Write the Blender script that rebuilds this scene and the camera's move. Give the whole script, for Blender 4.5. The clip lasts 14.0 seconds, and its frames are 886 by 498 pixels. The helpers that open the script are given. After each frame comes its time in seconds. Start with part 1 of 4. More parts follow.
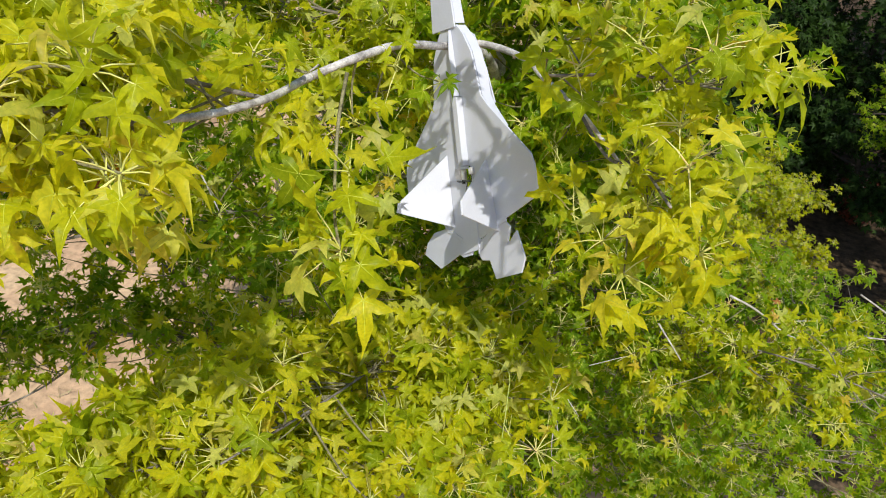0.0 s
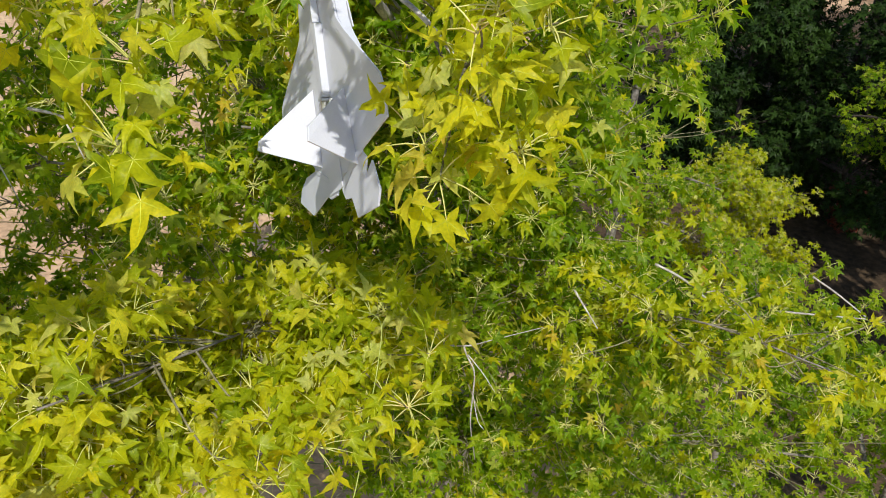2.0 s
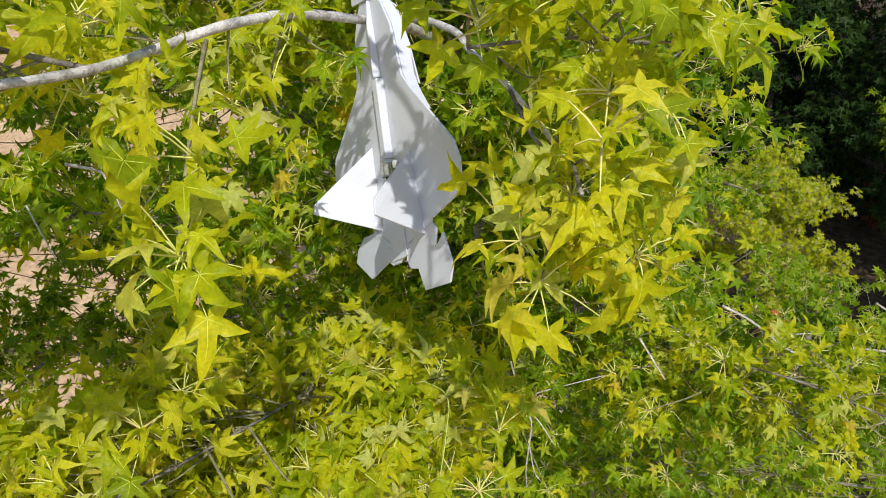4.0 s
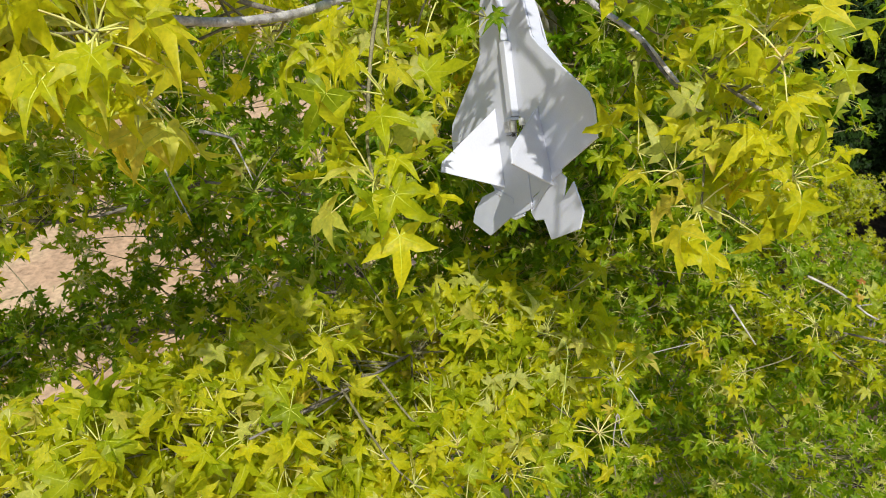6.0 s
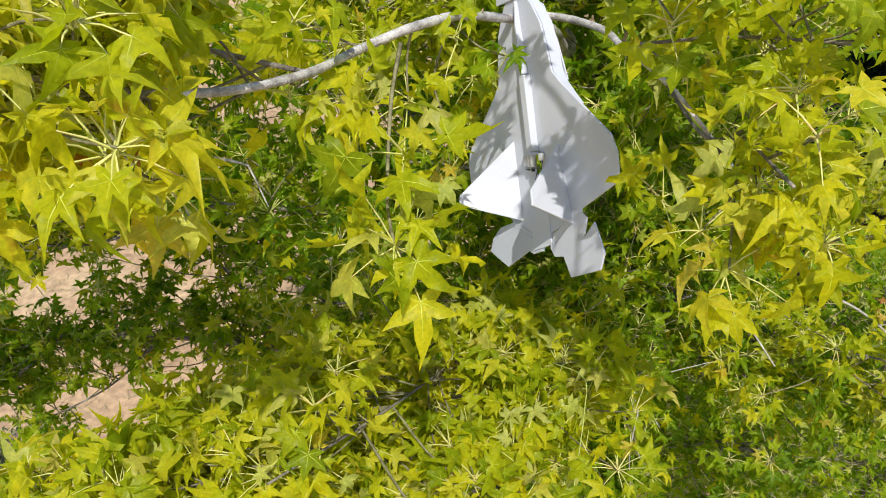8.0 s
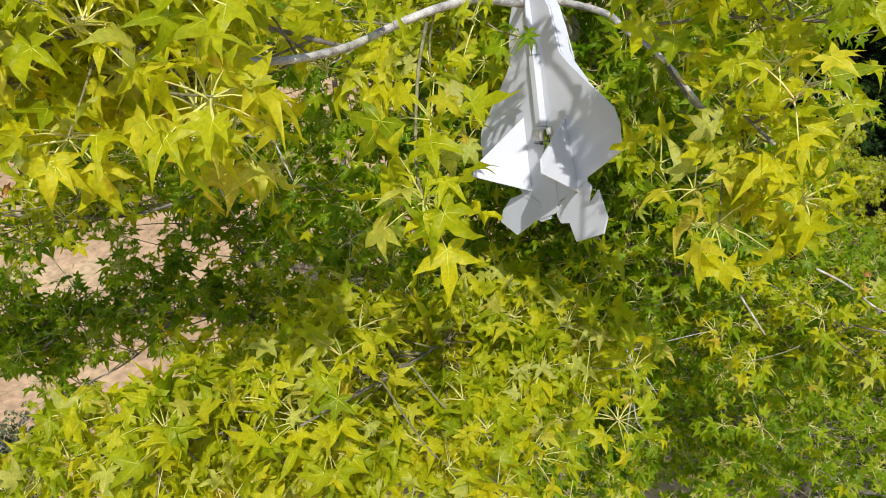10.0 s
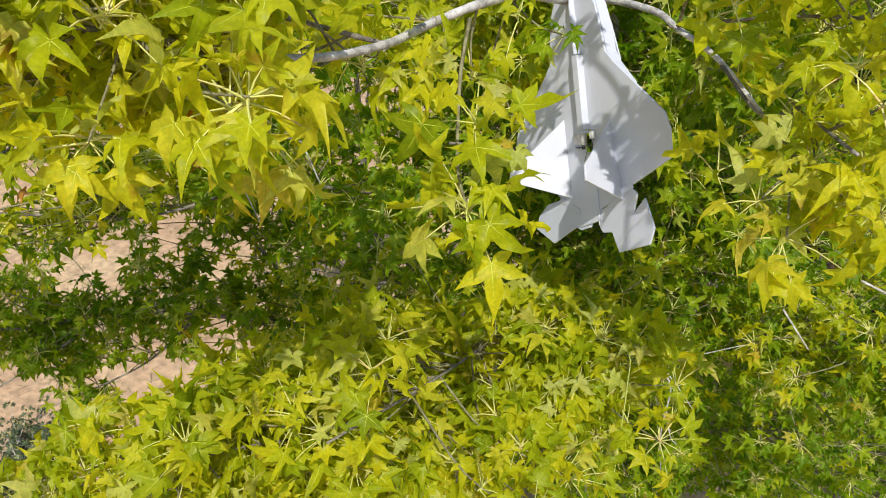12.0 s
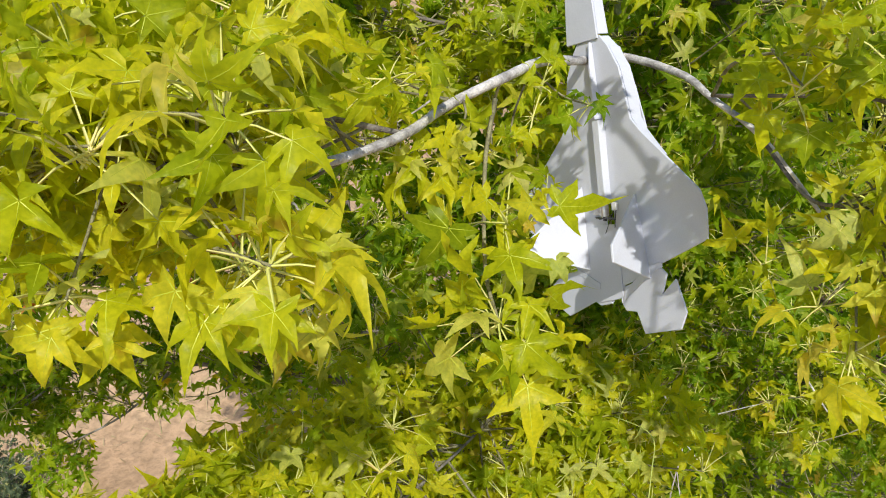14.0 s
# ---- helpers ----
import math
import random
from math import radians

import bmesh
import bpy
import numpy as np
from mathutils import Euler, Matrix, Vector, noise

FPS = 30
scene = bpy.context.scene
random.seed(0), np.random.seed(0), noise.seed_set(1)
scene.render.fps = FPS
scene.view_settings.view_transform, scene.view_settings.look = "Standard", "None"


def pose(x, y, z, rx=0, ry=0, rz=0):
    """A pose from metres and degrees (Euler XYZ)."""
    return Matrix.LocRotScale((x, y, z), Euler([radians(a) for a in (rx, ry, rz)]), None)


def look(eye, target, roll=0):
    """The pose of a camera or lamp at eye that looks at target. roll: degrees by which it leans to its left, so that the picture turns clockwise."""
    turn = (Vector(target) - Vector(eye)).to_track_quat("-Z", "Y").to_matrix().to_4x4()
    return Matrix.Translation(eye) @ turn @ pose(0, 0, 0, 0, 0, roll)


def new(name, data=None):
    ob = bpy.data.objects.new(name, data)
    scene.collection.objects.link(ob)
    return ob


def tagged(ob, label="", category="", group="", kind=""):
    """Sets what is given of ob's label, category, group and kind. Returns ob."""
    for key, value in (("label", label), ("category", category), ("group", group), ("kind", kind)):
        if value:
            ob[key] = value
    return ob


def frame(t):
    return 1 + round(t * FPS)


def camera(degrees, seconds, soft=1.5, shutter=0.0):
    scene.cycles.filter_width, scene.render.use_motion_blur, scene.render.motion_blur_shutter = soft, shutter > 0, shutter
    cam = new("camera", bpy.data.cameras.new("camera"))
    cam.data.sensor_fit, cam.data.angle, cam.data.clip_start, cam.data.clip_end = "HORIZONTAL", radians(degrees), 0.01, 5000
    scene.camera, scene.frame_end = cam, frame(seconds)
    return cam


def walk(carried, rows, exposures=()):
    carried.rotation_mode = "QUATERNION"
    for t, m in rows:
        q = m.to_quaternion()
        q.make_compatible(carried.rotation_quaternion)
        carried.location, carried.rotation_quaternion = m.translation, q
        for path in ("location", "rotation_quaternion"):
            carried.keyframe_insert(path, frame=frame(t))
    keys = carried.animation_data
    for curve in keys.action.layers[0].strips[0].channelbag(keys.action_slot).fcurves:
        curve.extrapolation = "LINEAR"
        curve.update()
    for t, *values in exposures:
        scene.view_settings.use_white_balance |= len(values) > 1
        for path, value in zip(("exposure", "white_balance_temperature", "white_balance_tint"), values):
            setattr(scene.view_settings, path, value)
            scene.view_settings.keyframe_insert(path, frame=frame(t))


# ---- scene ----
cam = camera(58.0, 14.0, soft=1.02)
PATH = [
    (0, (0.251, 0.023, 8.077), (0.093, 1.646, 6.918), 2.6),
    (0.5, (0.417, 0.118, 7.92), (0.261, 1.746, 6.769), 3.4),
    (1, (0.545, 0.096, 7.812), (0.383, 1.738, 6.682), 2.5),
    (1.5, (0.617, 0.038, 7.763), (0.449, 1.689, 6.647), 2.4),
    (2, (0.649, 0.079, 7.801), (0.475, 1.733, 6.689), 2.1),
    (2.5, (0.566, 0.117, 7.895), (0.386, 1.772, 6.786), 1.5),
    (3, (0.51, 0.214, 7.965), (0.32, 1.867, 6.856), 0.7),
    (3.5, (0.498, 0.294, 7.963), (0.302, 1.938, 6.841), 0.7),
    (4, (0.475, 0.323, 7.876), (0.26, 1.955, 6.74), 0.8),
    (4.2, (0.426, 0.306, 7.818), (0.188, 1.933, 6.679), 0.5),
    (6.3, (0.256, 0.092, 7.823), (-0.038, 1.726, 6.709), -0.6),
    (6.5, (0.264, 0.118, 7.85), (-0.04, 1.749, 6.733), -0.3),
    (7, (0.281, 0.178, 7.948), (-0.047, 1.789, 6.81), -1.3),
    (7.5, (0.28, 0.2, 7.975), (-0.056, 1.801, 6.824), -1.6),
    (8, (0.221, 0.201, 7.933), (-0.092, 1.801, 6.774), -1.2),
    (8.5, (0.204, 0.094, 7.941), (-0.104, 1.696, 6.784), -0.7),
    (8.7, (0.203, 0.063, 7.932), (-0.108, 1.664, 6.774), -0.6),
    (10.8, (0.218, -0.004, 7.993), (-0.088, 1.575, 6.804), -1.3),
    (11, (0.225, 0.01, 7.968), (-0.089, 1.584, 6.774), -1.5),
    (11.5, (0.169, 0.082, 7.994), (-0.155, 1.662, 6.812), -1.3),
    (12, (0.136, 0.093, 7.93), (-0.208, 1.678, 6.76), -0.9),
    (12.5, (0.053, 0.171, 7.98), (-0.31, 1.758, 6.818), -0.6),
    (13, (0.038, 0.273, 8.021), (-0.331, 1.858, 6.858), -1.2),
    (13.5, (0.017, 0.311, 7.983), (-0.3, 1.92, 6.839), -0.4),
    (14, (0.004, 0.318, 7.975), (-0.285, 1.927, 6.822), 0.0),
]
walk(cam, [(t, look(eye, target, roll)) for t, eye, target, roll in PATH])

# ---- light ----
SUN = Vector((0.14, -0.55, 0.82)).normalized()
world = bpy.data.worlds.new("sky")
scene.world = world
world.use_nodes = True
wn = world.node_tree.nodes
sky = wn.new("ShaderNodeTexSky")
sky.sky_type = "NISHITA"
sky.sun_disc = False
sky.sun_elevation = radians(55)
sky.sun_rotation = radians(166)
wn["Background"].inputs["Strength"].default_value = 0.135
world.node_tree.links.new(sky.outputs["Color"], wn["Background"].inputs["Color"])
sun = new("sun", bpy.data.lights.new("sun", "SUN"))
sun.data.energy = 4.15
sun.data.angle = radians(0.53)
sun.data.color = (1.0, 0.96, 0.89)
sun.matrix_world = look(SUN * 40, (0, 0, 0))
scene.view_settings.exposure = 0.23


# ---- materials ----
def material(name, roughness=0.6, specular=0.4):
    m = bpy.data.materials.new(name)
    m.use_nodes = True
    b = m.node_tree.nodes["Principled BSDF"]
    b.inputs["Roughness"].default_value = roughness
    b.inputs["Specular IOR Level"].default_value = specular
    return m, m.node_tree.nodes, m.node_tree.links, b


def ramp(nodes, links, source, stops):
    r = nodes.new("ShaderNodeValToRGB")
    e = r.color_ramp.elements
    while len(e) < len(stops):
        e.new(0.5)
    for item, (at, colour) in zip(e, stops):
        item.position, item.color = at, (*colour, 1)
    links.new(source, r.inputs["Fac"])
    return r.outputs["Color"]


def noise_tex(nodes, links, scale, detail=3.0, kind="Object"):
    c = nodes.new("ShaderNodeTexCoord")
    n = nodes.new("ShaderNodeTexNoise")
    n.inputs["Scale"].default_value = scale
    n.inputs["Detail"].default_value = detail
    links.new(c.outputs[kind], n.inputs["Vector"])
    return n.outputs["Fac"]


def mixed(nodes, links, a, b, fac, how="MIX"):
    m = nodes.new("ShaderNodeMix")
    m.data_type, m.blend_type = "RGBA", how
    for slot, v in ((6, a), (7, b), (0, fac)):
        if isinstance(v, (int, float, tuple)):
            m.inputs[slot].default_value = (*v, 1) if isinstance(v, tuple) else v
        else:
            links.new(v, m.inputs[slot])
    return m.outputs[2]


def bump(nodes, links, shader, height, strength, distance=0.01):
    b = nodes.new("ShaderNodeBump")
    b.inputs["Strength"].default_value = strength
    b.inputs["Distance"].default_value = distance
    links.new(height, b.inputs["Height"])
    links.new(b.outputs["Normal"], shader.inputs["Normal"])


def leaf_material(name, stops, blush, single, through_light=0.62, through_colour=(1.14, 1.2, 0.42), gloss=0.22):
    """A thin leaf: daylight comes through it; single: one object per leaf, else one island per leaf."""
    m, n, l, b = material(name, 0.40, gloss)
    if single:
        pick = n.new("ShaderNodeObjectInfo").outputs["Random"]
    else:
        pick = n.new("ShaderNodeNewGeometry").outputs["Random Per Island"]
    colour = ramp(n, l, pick, stops)
    mottle = noise_tex(n, l, 38.0, 4.0)
    colour = mixed(n, l, colour, ramp(n, l, mottle, [(0.3, (0.72, 0.78, 0.6)), (0.7, (1.15, 1.1, 1.0))]), 0.75, "MULTIPLY")
    colour = mixed(n, l, colour, ramp(n, l, noise_tex(n, l, 150.0, 3.0), [(0.32, (0.74, 0.80, 0.7)), (0.62, (1.08, 1.06, 1.0))]), 0.7, "MULTIPLY")
    tinge = ramp(n, l, noise_tex(n, l, 13.0, 3.0), [(0.66, (0, 0, 0)), (0.75, (1, 1, 1))])
    amount = n.new("ShaderNodeMath")
    amount.operation = "MULTIPLY"
    l.new(tinge, amount.inputs[0])
    amount.inputs[1].default_value = blush
    colour = mixed(n, l, colour, (0.34, 0.09, 0.03), amount.outputs[0])
    l.new(colour, b.inputs["Base Color"])
    bump(n, l, b, noise_tex(n, l, 120.0, 2.0), 0.45, 0.003)
    t = n.new("ShaderNodeBsdfTranslucent")
    l.new(mixed(n, l, colour, through_colour, 1.0, "MULTIPLY"), t.inputs["Color"])
    mix = n.new("ShaderNodeMixShader")
    mix.inputs["Fac"].default_value = through_light
    l.new(b.outputs["BSDF"], mix.inputs[1])
    l.new(t.outputs["BSDF"], mix.inputs[2])
    l.new(mix.outputs["Shader"], n["Material Output"].inputs["Surface"])
    return m


YOUNG = [(0.0, (0.26, 0.34, 0.010)), (0.3, (0.41, 0.47, 0.012)), (0.6, (0.53, 0.55, 0.014)), (0.84, (0.63, 0.58, 0.018)), (0.90, (0.56, 0.58, 0.14)), (0.97, (0.60, 0.60, 0.20)), (1.0, (0.62, 0.44, 0.03))]
# older leaves, and shade put into the colour of limbs out of the sun
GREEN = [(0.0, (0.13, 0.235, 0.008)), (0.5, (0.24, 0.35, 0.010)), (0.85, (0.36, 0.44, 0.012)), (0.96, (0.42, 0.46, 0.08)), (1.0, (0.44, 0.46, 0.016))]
# yellow leaves, raised in tone to carry the brightness of full sun
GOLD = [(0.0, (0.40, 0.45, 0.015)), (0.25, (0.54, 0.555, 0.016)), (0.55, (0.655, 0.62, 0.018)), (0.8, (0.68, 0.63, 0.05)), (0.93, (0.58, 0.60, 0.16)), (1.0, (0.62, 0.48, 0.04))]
leaf_single_gold = leaf_material("sun_tinted_yellow_leaf", GOLD, 0.6, True)
leaf_gold = leaf_material("sun_tinted_yellow_foliage", GOLD, 0.5, False)
RUST = [(0.0, (0.22, 0.075, 0.03)), (0.5, (0.42, 0.17, 0.05)), (1.0, (0.62, 0.40, 0.10))]
leaf_single_rust = leaf_material("withered_leaf", RUST, 0.6, True, 0.35)
leaf_rust = leaf_material("withered_foliage", RUST, 0.6, False, 0.35)
leaf_single = leaf_material("young_sweetgum_leaf", YOUNG, 0.5, True)
leaf_young = leaf_material("young_foliage", YOUNG, 0.4, False)
leaf_green = leaf_material("green_foliage", GREEN, 0.12, False, 0.62, (1.05, 1.3, 0.36))
# leaf colour lowered so that the evergreens look deep in shade
leaf_dark = leaf_material("shade_toned_foliage", [(0.0, (0.014, 0.030, 0.008)), (1.0, (0.035, 0.072, 0.014))], 0.0, False, 0.3, gloss=0.08)
leaf_red = leaf_material("red_shrub", [(0.0, (0.10, 0.02, 0.012)), (1.0, (0.22, 0.05, 0.03))], 0.0, False, 0.2)
leaf_grey = leaf_material("grey_brush", [(0.0, (0.055, 0.08, 0.04)), (1.0, (0.11, 0.14, 0.08))], 0.0, False, 0.2)

vein, n_, l_, b_ = material("leaf_vein", 0.5)
l_.new(ramp(n_, l_, noise_tex(n_, l_, 14.0), [(0.35, (0.36, 0.43, 0.02)), (0.7, (0.48, 0.50, 0.045))]), b_.inputs["Base Color"])
stalk, n_, l_, b_ = material("leaf_stalk", 0.45)
l_.new(ramp(n_, l_, noise_tex(n_, l_, 14.0), [(0.35, (0.54, 0.56, 0.14)), (0.60, (0.62, 0.58, 0.20)), (0.74, (0.55, 0.32, 0.12))]), b_.inputs["Base Color"])


def bark_material(name, dark, light, scale):
    m, n, l, b = material(name, 0.85, 0.2)
    patches = noise_tex(n, l, scale, 6.0)
    fine = noise_tex(n, l, scale * 7, 4.0)
    colour = ramp(n, l, patches, [(0.3, dark), (0.5, tuple((a + c) / 2 for a, c in zip(dark, light))), (0.68, light)])
    colour = mixed(n, l, colour, ramp(n, l, fine, [(0.3, (0.6, 0.6, 0.6)), (0.65, (1.15, 1.15, 1.15))]), 0.7, "MULTIPLY")
    l.new(colour, b.inputs["Base Color"])
    bump(n, l, b, fine, 0.7, 0.006)
    return m


bark = bark_material("grey_bark", (0.25, 0.23, 0.21), (0.68, 0.65, 0.61), 26.0)
brown_bark = bark_material("brown_bark", (0.09, 0.075, 0.06), (0.30, 0.27, 0.23), 24.0)
# bark darkened likewise, in place of shade on the trunks
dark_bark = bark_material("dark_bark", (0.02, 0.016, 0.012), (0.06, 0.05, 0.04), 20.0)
young_twig = bark_material("young_twig_bark", (0.11, 0.10, 0.05), (0.32, 0.30, 0.17), 40.0)
twig_bark = bark_material("twig_bark", (0.30, 0.27, 0.23), (0.62, 0.58, 0.53), 40.0)

foam, n_, l_, b_ = material("white_foam", 0.55, 0.35)
grime = noise_tex(n_, l_, 7.0, 5.0)
l_.new(mixed(n_, l_, ramp(n_, l_, grime, [(0.25, (0.49, 0.51, 0.57)), (0.6, (0.555, 0.575, 0.635))]),
             ramp(n_, l_, noise_tex(n_, l_, 260.0, 2.0), [(0.3, (0.93, 0.93, 0.93)), (0.7, (1, 1, 1))]), 1.0, "MULTIPLY"), b_.inputs["Base Color"])
bump(n_, l_, b_, noise_tex(n_, l_, 420.0, 2.0), 0.18, 0.001)

tape, n_, l_, b_ = material("clear_tape", 0.3)
b_.inputs["Base Color"].default_value = (0.62, 0.62, 0.60, 1)
dark_plastic, n_, l_, b_ = material("dark_plastic", 0.4)
l_.new(ramp(n_, l_, noise_tex(n_, l_, 90.0), [(0.3, (0.02, 0.02, 0.022)), (0.7, (0.05, 0.05, 0.05))]), b_.inputs["Base Color"])
motor_metal, n_, l_, b_ = material("motor_metal", 0.35)
b_.inputs["Metallic"].default_value = 0.9
l_.new(ramp(n_, l_, noise_tex(n_, l_, 120.0), [(0.3, (0.35, 0.34, 0.33)), (0.7, (0.55, 0.54, 0.52))]), b_.inputs["Base Color"])
cord_mat, n_, l_, b_ = material("yellow_cord", 0.5)
l_.new(ramp(n_, l_, noise_tex(n_, l_, 60.0), [(0.3, (0.30, 0.36, 0.06)), (0.7, (0.45, 0.48, 0.12))]), b_.inputs["Base Color"])

dirt, n_, l_, b_ = material("dry_dirt", 0.95, 0.1)
broad = noise_tex(n_, l_, 0.7, 5.0)
fine = noise_tex(n_, l_, 9.0, 8.0)
colour = ramp(n_, l_, broad, [(0.3, (0.36, 0.235, 0.14)), (0.5, (0.46, 0.31, 0.19)), (0.7, (0.52, 0.38, 0.23))])
colour = mixed(n_, l_, colour, ramp(n_, l_, fine, [(0.3, (0.62, 0.62, 0.6)), (0.62, (1.1, 1.08, 1.05))]), 0.8, "MULTIPLY")
# dirt painted darker round the grove, standing in for deep shade
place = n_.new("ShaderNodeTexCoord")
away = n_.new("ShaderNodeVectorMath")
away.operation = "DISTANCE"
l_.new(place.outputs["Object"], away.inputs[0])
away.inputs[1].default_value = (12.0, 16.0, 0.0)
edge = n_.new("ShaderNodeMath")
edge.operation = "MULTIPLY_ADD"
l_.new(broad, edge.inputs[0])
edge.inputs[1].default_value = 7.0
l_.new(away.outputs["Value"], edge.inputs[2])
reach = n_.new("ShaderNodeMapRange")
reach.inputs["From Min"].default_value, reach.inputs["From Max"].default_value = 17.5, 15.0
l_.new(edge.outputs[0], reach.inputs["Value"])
grove_shade_tone = ramp(n_, l_, fine, [(0.3, (0.03, 0.022, 0.014)), (0.7, (0.09, 0.06, 0.035))])
colour = mixed(n_, l_, colour, grove_shade_tone, reach.outputs["Result"])
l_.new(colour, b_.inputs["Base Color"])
bump(n_, l_, b_, fine, 0.8, 0.05)
straw, n_, l_, b_ = material("dry_grass", 0.8, 0.2)
l_.new(ramp(n_, l_, n_.new("ShaderNodeNewGeometry").outputs["Random Per Island"], [(0, (0.30, 0.22, 0.11)), (0.6, (0.44, 0.35, 0.18)), (1, (0.22, 0.24, 0.08))]), b_.inputs["Base Color"])


# ---- builders ----
def mesh_object(name, verts, faces, materials, parent=None, label="", kind="", indices=None, smooth=False):
    """One mesh object from arrays of corners and faces (triangles as an array, or any polygons as lists)."""
    me = bpy.data.meshes.new(name)
    if isinstance(faces, np.ndarray):
        k = faces.shape[1]
        me.vertices.add(len(verts))
        me.vertices.foreach_set("co", np.asarray(verts, np.float32).ravel())
        me.loops.add(faces.size)
        me.loops.foreach_set("vertex_index", faces.astype(np.int32).ravel())
        me.polygons.add(len(faces))
        me.polygons.foreach_set("loop_start", np.arange(0, faces.size, k, dtype=np.int32))
        me.polygons.foreach_set("loop_total", np.full(len(faces), k, np.int32))
    else:
        me.from_pydata([tuple(v) for v in verts], [], faces)
    for m in materials:
        me.materials.append(m)
    if indices is not None:
        me.polygons.foreach_set("material_index", np.asarray(indices, np.int32))
    if smooth:
        me.polygons.foreach_set("use_smooth", np.ones(len(me.polygons), bool))
    me.update()
    me.validate()
    ob = new(name, me)
    ob.parent = parent
    return tagged(ob, label=label, kind=kind)


def part(name, bm, mat, parent, label="", smooth=False):
    """Links a bmesh as one mesh object under a thing or a part."""
    me = bpy.data.meshes.new(name)
    bmesh.ops.recalc_face_normals(bm, faces=bm.faces)
    for f in bm.faces:
        f.smooth = smooth
    bm.to_mesh(me)
    bm.free()
    me.materials.append(mat)
    ob = new(name, me)
    ob.parent = parent
    return tagged(ob, label=label)


def smooth_line(points, steps=8):
    """A Catmull-Rom line through a few points."""
    p = [np.array(q, float) for q in points]
    p = [2 * p[0] - p[1]] + p + [2 * p[-1] - p[-2]]
    out = []
    for a, b, c, d in zip(p, p[1:], p[2:], p[3:]):
        for s in np.arange(steps) / steps:
            out.append(0.5 * (2 * b + (c - a) * s + (2 * a - 5 * b + 4 * c - d) * s * s + (3 * b - a - 3 * c + d) * s**3))
    return np.array(out + [p[-2]])


def tube(line, r0, r1, sides=8, knots=0.0, rng=None):
    """Corners and triangles of a tapered tube along a line; knots: unevenness of its thickness."""
    line = np.asarray(line, float)
    k = len(line)
    way = np.gradient(line, axis=0)
    way /= np.linalg.norm(way, axis=1, keepdims=True) + 1e-9
    ref = np.where(np.abs(way[:, 2:3]) > 0.9, np.array([[1.0, 0, 0]]), np.array([[0, 0, 1.0]]))
    a = np.cross(way, ref)
    a /= np.linalg.norm(a, axis=1, keepdims=True)
    b = np.cross(way, a)
    r = np.linspace(r0, r1, k)
    if knots and rng is not None:
        r = r * (1 + knots * rng.standard_normal(k))
    ang = np.arange(sides) / sides * 2 * np.pi
    ring = line[:, None] + r[:, None, None] * (np.cos(ang)[None, :, None] * a[:, None] + np.sin(ang)[None, :, None] * b[:, None])
    verts = ring.reshape(-1, 3)
    i = np.arange(k - 1)[:, None] * sides
    j = np.arange(sides)[None]
    j2 = (j + 1) % sides
    quads = np.stack([i + j, i + j2, i + sides + j2, i + sides + j], -1).reshape(-1, 4)
    tris = np.concatenate([quads[:, [0, 1, 2]], quads[:, [0, 2, 3]]])
    verts = np.concatenate([verts, line[:1], line[-1:]])
    caps = [[len(verts) - 2, (q + 1) % sides, q] for q in range(sides)]
    caps += [[len(verts) - 1, (k - 1) * sides + q, (k - 1) * sides + (q + 1) % sides] for q in range(sides)]
    return verts, np.concatenate([tris, np.array(caps)])


